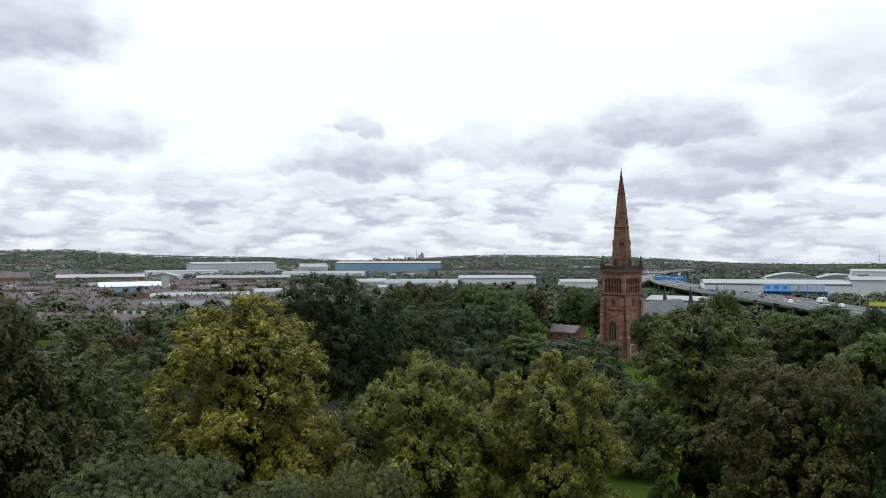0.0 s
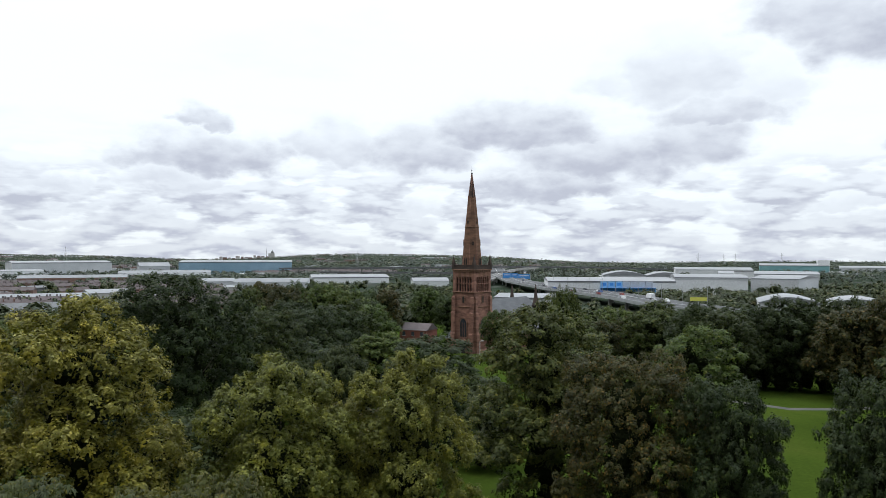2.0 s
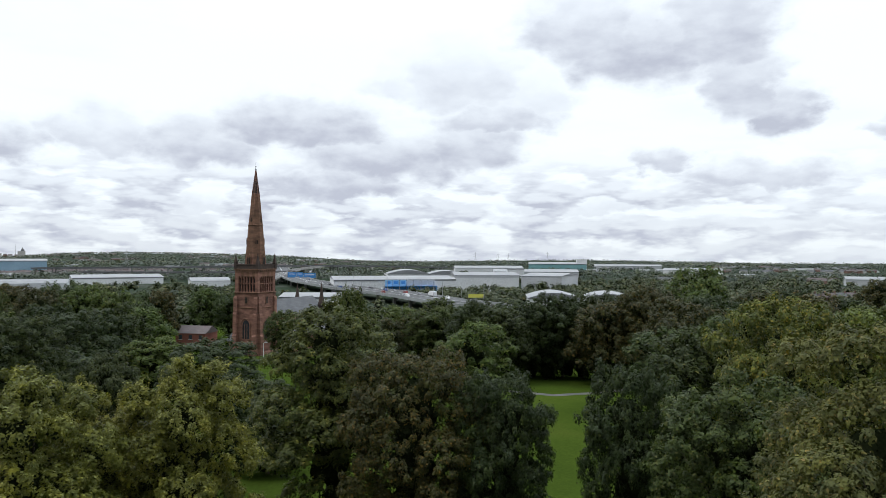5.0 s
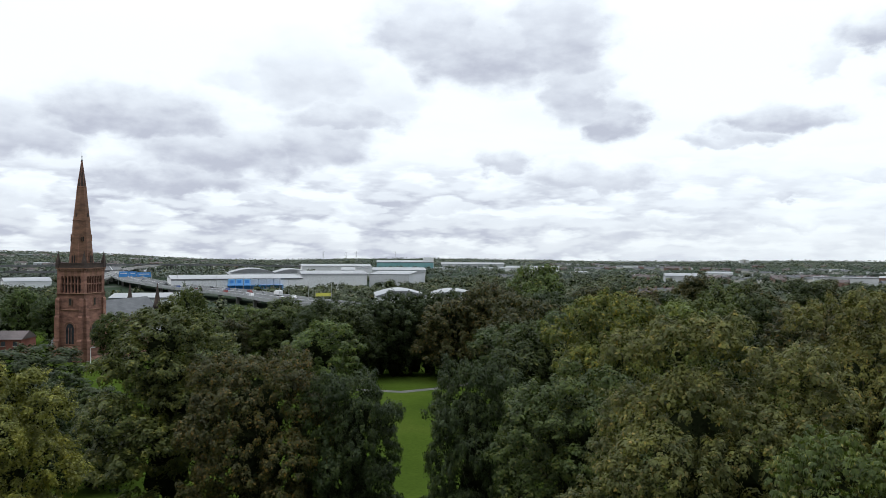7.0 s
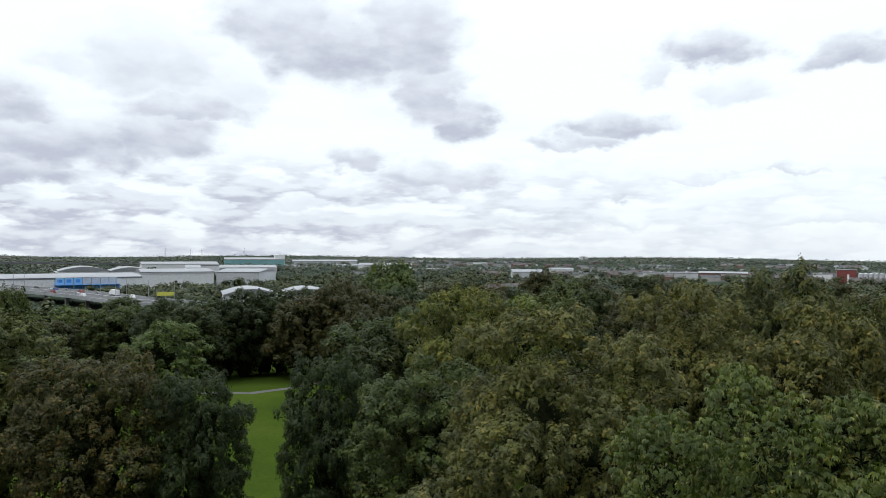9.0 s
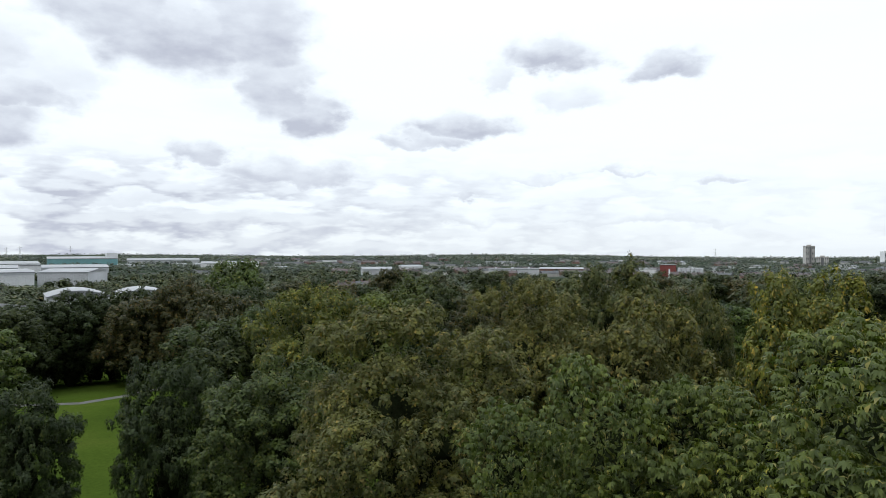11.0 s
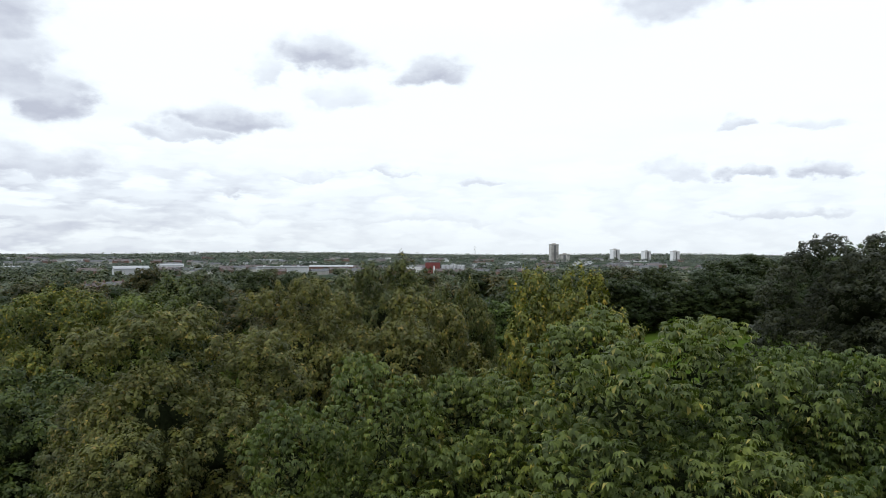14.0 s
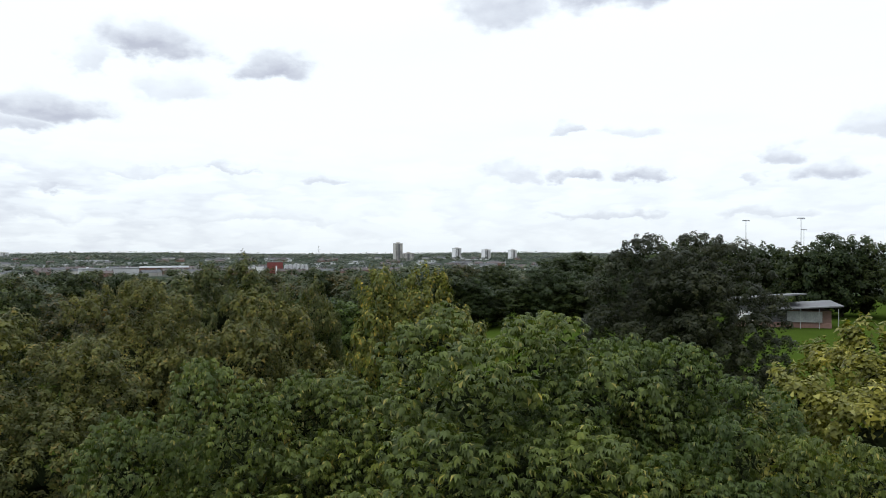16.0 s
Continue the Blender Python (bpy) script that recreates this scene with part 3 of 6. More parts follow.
def crown_mesh(name, material, seed, rx, rz, boughs, bough, gap, most, per, length, width, kind, palmate, droop, cut, tuft, even):
    """Boughs carry leafy shoots that stand apart from each other; deeper near-black leaves paint shade into the gaps
    between them.
    """
    rng = np.random.default_rng(seed)
    bc, br = boughs_of(rng, rx, rz, boughs, kind, bough, even)
    c, d = clumps_of(rng, bc, br, gap, most, cut * rz, 0.15 if palmate else 0.0)
    up = np.array([0, 0, 1.0])
    core = max(6, boughs // 5)
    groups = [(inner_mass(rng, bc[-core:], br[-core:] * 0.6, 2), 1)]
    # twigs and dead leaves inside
    # deeper leaves in the near-black colour, so that the gaps read as shaded
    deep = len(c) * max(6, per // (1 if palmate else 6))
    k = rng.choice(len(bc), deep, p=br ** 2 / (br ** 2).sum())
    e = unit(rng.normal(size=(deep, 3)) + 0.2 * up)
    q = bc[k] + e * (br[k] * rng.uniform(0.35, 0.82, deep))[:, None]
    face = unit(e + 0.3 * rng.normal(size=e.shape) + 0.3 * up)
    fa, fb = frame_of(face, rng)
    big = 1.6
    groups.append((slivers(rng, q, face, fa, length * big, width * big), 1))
    # the outer shoots
    axis = unit(0.55 * d + 0.75 * up + 0.25 * rng.normal(size=d.shape))
    size = gap * rng.uniform(0.75, 1.25, len(c))
    c = c + d * rng.uniform(-0.35, 0.15, (len(c), 1)) * gap
    stray = rng.uniform(size=len(c)) < 0.10
    c[stray] += axis[stray] * rng.uniform(0.2, 0.75, (stray.sum(), 1)) * gap
    # an inner layer of leaves closes each shoot's upper and outer side
    if not palmate:
        m = 36
        e = unit(rng.normal(size=(len(c) * m, 3)) + 0.3 * up)
        e[:, 2] = np.where(e[:, 2] < -0.3, -e[:, 2], e[:, 2])
        wide = np.repeat(tuft * size, m)[:, None] * 0.8
        face = unit(0.8 * e + 0.35 * np.repeat(d, m, 0) + 0.3 * up + 0.1 * rng.normal(size=e.shape))
        fa, fb = frame_of(face, rng)
        q = np.repeat(c + axis * size[:, None] * 0.12, m, 0) + e * wide * rng.uniform(0.85, 1.05, (len(e), 1)) * np.array([1, 1, 1.15])
        groups.append((slivers(rng, q - fa * wide * 0.3, face, fa, 0.64 * wide[:, 0], 0.56 * wide[:, 0]), 0))
    c, d, axis, size = np.repeat(c, per, 0), np.repeat(d, per, 0), np.repeat(axis, per, 0), np.repeat(size, per)[:, None]
    k = np.tile(np.arange(per), len(c) // per)[:, None]
    a, b = frame_of(axis, np.random.default_rng(seed + 1))
    a = np.repeat(a[::per], per, 0)
    b = np.cross(axis, a)
    th = k * 2.39996 + rng.uniform(-0.4, 0.4, k.shape)
    out = a * np.cos(th) + b * np.sin(th)
    if palmate:
        # whorls of long-stalked compound leaves: the upper ones stand out, the lower ones hang
        t = (k + 0.5) / per
        q = c + axis * size * (0.5 - 0.75 * t) * tuft + out * size * (0.16 + 0.42 * np.sqrt(t)) * tuft * rng.uniform(0.8, 1.15, k.shape)
        face = unit(out * (0.2 + 0.4 * t) + up * (1.0 - 0.3 * t) + 0.14 * rng.normal(size=out.shape))
        run = unit(out * 0.8 - up * (0.3 + droop) + 0.15 * rng.normal(size=out.shape))
        run = unit(run - face * (run * face).sum(1, keepdims=True))
        cross = np.cross(face, run)
        for ang, part_len in ((-1.75, 0.55), (-1.12, 0.8), (-0.55, 0.95), (0.0, 1.05), (0.55, 0.95), (1.12, 0.8), (1.75, 0.55)):
            groups.append((blades(rng, q, face, unit(run * math.cos(ang) + cross * math.sin(ang)), length * part_len, width * part_len, 0.10, 0.55), 0))
    else:
        # brushes of leaves: broad below, drawn in towards the tip
        t = rng.uniform(size=k.shape) ** 0.8
        wide = tuft * size * (1.0 - 0.62 * t) * np.sqrt(rng.uniform(0.12, 1.0, k.shape))
        q = c + axis * size * (1.25 * t - 0.45) + out * wide - up * size * 0.12 * droop
        face = unit(0.5 * out + 0.7 * d + 0.6 * up * (0.3 + 0.7 * t) + 0.16 * rng.normal(size=out.shape))
        run = unit(0.7 * out + 0.35 * axis + 0.45 * rng.normal(size=out.shape) - up * droop)
        run = unit(run - face * (run * face).sum(1, keepdims=True) * 0.8)
        groups.append((slivers(rng, q, face, run, length * 1.15, width * 1.15), 0))
    return leaves_mesh(name, groups, (material, INNER_SHADE))


def trunk_mesh(seed, h, spread, girth):
    """A tapered bole that leans a little, with limbs that rise into the crown."""
    rng = random.Random(seed)
    g = Geo()
    lean = (rng.uniform(-0.04, 0.04) * h, rng.uniform(-0.04, 0.04) * h)
    pts = [(lean[0] * t * t, lean[1] * t * t, h * 0.82 * t - 0.3) for t in (0, 0.05, 0.25, 0.5, 0.75, 1)]
    g.tube(pts, [girth * 1.5, girth * 1.1, girth * 0.9, girth * 0.65, girth * 0.35, girth * 0.1], 8)
    for k in range(9):
        t = 0.25 + 0.55 * k / 9
        a = k * 2.4 + rng.uniform(-0.4, 0.4)
        s = spread * rng.uniform(0.55, 0.8) * (1.1 - 0.5 * t)
        o = Vector((lean[0] * t * t, lean[1] * t * t, h * 0.82 * t))
        limb = [o + Vector((math.cos(a) * s * q, math.sin(a) * s * q, h * 0.16 * (q + q * q) * 0.7)) for q in (0, 0.35, 0.7, 1)]
        g.tube(limb, [girth * 0.42 * (1.1 - t), girth * 0.3 * (1.1 - t), girth * 0.18 * (1.1 - t), girth * 0.05], 6)
    return g.mesh("trunk", True)


KINDS = {}


def species(key, name, category, material, h, r, boughs, bough, gap, most, per, length, width, kind="dome", low=0.03, palmate=False, variants=2, droop=0.1, cut=-2.0, tuft=0.52, even=0.8):
    """Sets up a kind of tree: a few trunks and crowns that its trees share."""
    made = []
    for k in range(variants):
        seed = hash_of(key) + 17 * k
        rz = h * (1 - low) / 2
        crown = crown_mesh("crown", material, seed, r, rz, boughs, bough, gap, most, per, length, width, kind, palmate, droop, cut, tuft, even)
        trunk = trunk_mesh(seed, h, r, 0.018 * h)
        trunk.materials.append(BARK)
        made.append((crown, trunk, h * low + rz))
    KINDS[key] = (name, category, h, r, made)


def hash_of(s):
    return sum((i + 3) * ord(c) for i, c in enumerate(s))


TREES = random.Random(11)


def tree(key, label, az, dist, top, radius, group="", z0=None):
    """A tree at a bearing and distance whose tip stands at the world height top."""
    name, category, h, r, made = KINDS[key]
    crown, trunk, mid = made[TREES.randrange(len(made))]
    p = on_ground(az, dist)
    tall = top - p.z
    ob = thing(name, label, category, pose(p.x, p.y, p.z, 0, 0, TREES.uniform(0, 360)) @ Matrix.Diagonal((radius / r, radius / r, tall / h, 1)), group)
    part("trunk", trunk, None, ob)
    c = part("crown", crown, None, ob)
    c.location.z = mid
    return ob


species("lime", "lime_tree", "tree", LEAF_LIME, 20, 6.0, 52, 0.25, 0.78, 1500, 40, 0.15, 0.12, "cone", low=0.04, cut=-0.5)
species("sycamore", "sycamore_tree", "tree", LEAF_SYCAMORE, 20, 6.0, 46, 0.27, 0.95, 1100, 38, 0.19, 0.16, "cone", low=0.02, cut=-0.5, variants=1)
species("oak", "oak_tree", "tree", LEAF_OAK, 20, 7.5, 50, 0.26, 1.15, 900, 42, 0.21, 0.16, cut=-0.6)
species("bronze", "maple_tree", "tree", LEAF_BROWN, 18, 7.0, 50, 0.26, 0.95, 1100, 38, 0.18, 0.15, cut=-0.6)
species("olive", "ash_tree", "tree", LEAF_OLIVE, 22, 7.0, 64, 0.23, 0.60, 2300, 42, 0.11, 0.06, cut=-0.1, variants=1, tuft=0.56)
species("ash", "ash_tree", "tree", LEAF_OLIVE, 22, 7.0, 52, 0.25, 0.85, 1200, 56, 0.16, 0.10, cut=-0.3, tuft=0.6)
species("maple", "maple_tree", "tree", LEAF_MAPLE, 20, 6.5, 48, 0.26, 0.92, 1100, 40, 0.17, 0.145, "dome", cut=-0.3)
species("leafy", "maple_tree", "tree", LEAF_GREEN, 20, 6.5, 48, 0.26, 0.92, 1100, 40, 0.17, 0.145, "dome", cut=-0.3)
species("green", "park_tree", "tree", LEAF_GREEN, 19, 7.0, 36, 0.30, 1.7, 300, 20, 0.40, 0.33, variants=3, cut=-0.3)
species("fresh", "park_tree", "tree", LEAF_FRESH, 19, 7.0, 36, 0.30, 1.7, 300, 20, 0.40, 0.33, "round", variants=3, cut=-0.3)
species("darkwood", "park_tree", "tree", LEAF_OAK, 20, 7.0, 36, 0.30, 1.7, 300, 20, 0.40, 0.33, low=0.01, variants=3, cut=-0.5)
species("tawny", "park_tree", "tree", LEAF_BROWN, 19, 7.0, 36, 0.30, 1.7, 300, 20, 0.40, 0.33, cut=-0.3)
species("far_green", "park_tree", "tree", LEAF_GREEN, 19, 7.0, 28, 0.33, 2.3, 150, 10, 0.62, 0.54, cut=-0.3)
species("far_fresh", "park_tree", "tree", LEAF_FRESH, 19, 7.0, 28, 0.33, 2.3, 150, 10, 0.62, 0.54, "round", cut=-0.3)
species("far_dark", "park_tree", "tree", LEAF_OAK, 20, 7.0, 28, 0.33, 2.3, 150, 10, 0.62, 0.54, low=0.01, cut=-0.5)
species("far_tawny", "park_tree", "tree", LEAF_BROWN, 19, 7.0, 28, 0.33, 2.3, 150, 10, 0.62, 0.54, cut=-0.3)
species("beech", "beech_tree", "tree", LEAF_YEW, 26, 9.0, 150, 0.15, 0.66, 2700, 24, 0.17, 0.12, low=0.02, variants=1, droop=0.3, cut=-0.3, tuft=0.65, even=1.0)
species("rust", "maple_tree", "tree", LEAF_RUST, 15, 5.0, 40, 0.27, 1.0, 350, 40, 0.26, 0.22, variants=1)
species("willow", "willow_tree", "tree", LEAF_GREY, 14, 5.0, 40, 0.26, 0.8, 500, 24, 0.5, 0.14, variants=1, droop=2.5)
species("chestnut", "horse_chestnut_tree", "tree", LEAF_CHESTNUT, 22, 6.0, 84, 0.215, 0.60, 1350, 14, 0.155, 0.062, "round", low=0.15, palmate=True, cut=0.25, droop=0.2, tuft=0.85, even=0.9)
species("rowan", "rowan_tree", "tree", LEAF_GREY, 19, 6.0, 64, 0.26, 0.60, 1250, 11, 0.19, 0.052, "round", low=0.2, palmate=True, variants=1, cut=0.3, droop=0.3, tuft=0.9, even=0.9)

# the row of limes below the hilltop
ROW = "limes along the park edge"
tree("lime", "tall yellow-green lime tree in full leaf", -15.6, 52, 22.3, 7.0, ROW)
tree("lime", "conical yellow-green lime tree", -1.8, 47, 18.6, 5.6, ROW)
tree("lime", "small conical yellow-green lime tree", 3.2, 53, 15.4, 4.2, ROW)
tree("lime", "conical yellow-green lime tree beside the lawn", 8.7, 50, 18.3, 5.4, ROW)
tree("lime", "lime tree with pale yellow leaves at its tips", 126.2, 30, 22.2, 6.6)

# close under the camera
tree("rowan", "broad tree with drooping grey-green compound leaves", -21, 22, 18.6, 5.8)
tree("rowan", "broad tree with drooping grey-green compound leaves", -9.5, 24, 17.4, 4.6)
NEAR = "chestnuts on the hilltop"
tree("chestnut", "large horse chestnut with palmate leaves and conkers", 97.5, 17.5, 22.9, 6.8, NEAR)
tree("chestnut", "horse chestnut with large palmate leaves", 76.5, 19.5, 21.7, 4.9, NEAR)
tree("chestnut", "horse chestnut with large palmate leaves", 109.5, 19, 22.1, 5.6, NEAR)
tree("chestnut", "horse chestnut behind the large one", 105.5, 21.5, 22.0, 5.2, NEAR)
tree("chestnut", "lower horse chestnut with large palmate leaves", 121, 17, 20.6, 4.6, NEAR)
tree("olive", "fine-leaved olive-green ash tree turning brown", 61, 31, 22.1, 6.2)
tree("olive", "fine-leaved olive-green ash tree turning brown", 71, 46, 22.6, 5.8)
tree("ash", "fine-leaved ash tree with tawny upper leaves", 77.5, 60, 23.4, 5.4)
tree("ash", "fine-leaved olive ash tree behind the chestnuts", 79, 43, 21.8, 4.8)
tree("ash", "slim fine-leaved ash tree", 83.4, 52, 21.9, 3.4)
tree("maple", "yellow-green maple behind the chestnuts", 91.8, 38, 23.2, 4.4)
tree("maple", "maple with a yellowing top", 53.6, 62, 21.0, 5.6)
tree("leafy", "mid-green maple in full leaf", 51, 46, 17.6, 5.6)
tree("oak", "dark glossy green tree beside the lawn", 43.3, 54, 16.2, 4.1)
tree("bronze", "dark tree with bronze-tinged leaves", 26.4, 60, 16.3, 6.0)
tree("oak", "dark green tree beside the open lawn", 33.4, 58, 14.8, 4.1)
tree("sycamore", "tall green sycamore with a lighter yellowing top", 19.7, 70, 20.6, 7.0)
tree("ash", "mixed green and brown tree on the park edge", -29.5, 46, 20.4, 6.6)
tree("bronze", "brown-green tree on the park edge", -36, 42, 22.4, 6.5)
tree("leafy", "green tree between the limes", -24, 64, 16.4, 6.0)
tree("rust", "small tree with rusty red leaves", -25.4, 90, 16.0, 5.0)
tree("beech", "huge dense rounded dark beech", 113.4, 76, 25.9, 9.4)
tree("oak", "large dense dark green oak", -8.4, 98, 21.5, 8.6)
tree("oak", "dense dark green oak beside the larger one", -2.6, 112, 15.8, 7.4)

tree("darkwood", "low dark tree under the limes", -6.5, 72, 9.2, 5.5)
tree("darkwood", "low dark tree under the limes", -11.2, 78, 9.2, 5.5)
tree("tawny", "low brown-green tree under the limes", 4.8, 76, 9.0, 5.0)

# the tree belt round the lawn and down to the church
tree("fresh", "bright green tree beyond the lawn", 31.2, 122, 12.6, 6.4)
tree("darkwood", "round dark tree in front of the church", 10.8, 122, 10.4, 7.6)
tree("darkwood", "dark tree beside the lawn below the church", 11.4, 100, 8.6, 4.4)
tree("rust", "small rusty orange tree in front of the brick house", 8.2, 226, -1.6, 3.2)
tree("fresh", "bright green tree behind the brick house", 10.5, 300, 10.5, 7.5)
tree("green", "green tree behind the brick house", 12.2, 285, 8.5, 6.5)
tree("willow", "weeping grey-green willow near the church", 3.6, 112, 10.2, 4.6)
tree("darkwood", "dark tree beside the willow", 0.6, 130, 9.0, 6.4)
tree("darkwood", "low dark tree beside the lawn below the church", 14.4, 112, 5.6, 4.6)
tree("darkwood", "low dark tree beside the lawn below the church", 14.9, 84, 6.4, 4.0)
tree("green", "green tree at the edge of the lawn", 23.2, 112, 10.6, 6.4)
tree("green", "green tree against the church tower", 16.2, 224, 6.8, 6.0)
tree("green", "tree with a light green top near the church", 21.3, 165, 16.4, 4.2)
tree("fresh", "tall bright green tree above the belt", 48.2, 190, 20.6, 8.6)
tree("tawny", "brown-tinged tree in the belt", 47.4, 135, 16.0, 6.6)


def belt(kinds, label, group, n, az0, az1, d0, d1, top0, top1, r0, r1, seed):
    rng = random.Random(seed)
    for k in range(n):
        f = (k + rng.uniform(0.1, 0.9)) / n
        az = az0 + (az1 - az0) * f
        tree(rng.choice(kinds), label, az, rng.uniform(d0, d1), rng.uniform(top0, top1), rng.uniform(r0, r1), group)


MIX = ("green", "darkwood", "tawny", "fresh")
MIX_FAR = ("far_green", "far_dark", "far_tawny", "far_fresh")
belt(("darkwood", "darkwood", "tawny"), "dark tree in the dense belt beyond the lawn", "tree belt beyond the lawn", 8, 31, 41.5, 168, 186, 11.5, 14.2, 6, 8, 1)
belt(("darkwood", "green", "tawny"), "dark tree in the dense belt beyond the lawn", "tree belt beyond the lawn", 6, 41.5, 50, 165, 188, 14.5, 18, 6, 8, 31)
belt(MIX, "broad-leaved tree in the belt beyond the lawn", "tree belt beyond the lawn", 6, 21, 31, 195, 240, 5, 8.5, 6, 8, 2)
belt(MIX, "broad-leaved tree in the belt beyond the lawn", "tree belt beyond the lawn", 6, 31, 42, 195, 240, 7.5, 11, 6, 8, 32)
belt(("green", "darkwood", "fresh"), "broad-leaved tree in the churchyard wood", "churchyard wood", 14, -6, 7.2, 140, 210, 6, 13, 6, 8, 3)
belt(("green", "fresh", "tawny"), "broad-leaved tree beyond the church", "trees beyond the church", 8, -4, 7.4, 225, 275, 11, 14.5, 6, 8, 4)
belt(MIX, "broad-leaved tree on the town side of the park", "town side trees", 16, -38, -9, 100, 210, 5, 12, 6, 8, 5)
belt(MIX_FAR, "broad-leaved tree on the town side of the park", "town side trees", 10, -34, -10, 240, 330, -1, 5, 5, 8, 15)
belt(MIX_FAR, "broad-leaved tree near the motorway", "trees near the motorway", 6, 18.5, 29, 250, 330, -3, 1.5, 6, 8, 6)
belt(MIX_FAR, "broad-leaved tree near the motorway", "trees near the motorway", 11, 28, 46, 255, 330, 0, 4.5, 6, 8, 36)
belt(("green", "tawny", "darkwood"), "broad-leaved tree in the park", "park trees", 8, 46, 62, 90, 170, 12, 18, 6, 8, 7)
belt(MIX, "broad-leaved tree in the eastern wood", "eastern wood", 12, 58, 92, 100, 180, 13, 18.5, 6, 8, 8)
belt(("far_dark", "far_green", "far_tawny"), "broad-leaved tree in the eastern wood", "eastern wood", 30, 52, 106, 250, 420, 8, 14.5, 7.5, 10, 18)
belt(("darkwood", "darkwood", "darkwood"), "dark tree at the back of the playing field", "trees behind the field", 16, 88, 114, 200, 222, 14.5, 19.5, 7, 9, 9)
belt(("far_dark", "far_dark", "far_green"), "dark tree at the back of the playing field", "trees behind the field", 7, 103, 113, 240, 275, 20, 22.5, 7, 9, 10)
belt(("far_dark", "far_dark", "far_green"), "dark tree at the back of the playing field", "trees behind the field", 15, 112.5, 137, 240, 275, 24.5, 28, 7, 9, 40)


# ---- church ----
def arch(x, w, z0, z1, n=8):
    """A pointed-round opening's outline in x and z."""
    r = w / 2
    return [(x - r, z0), (x + r, z0)] + [(x + r * math.cos(math.pi * i / n), z1 - r + 1.25 * r * math.sin(math.pi * i / n)) for i in range(n + 1)]


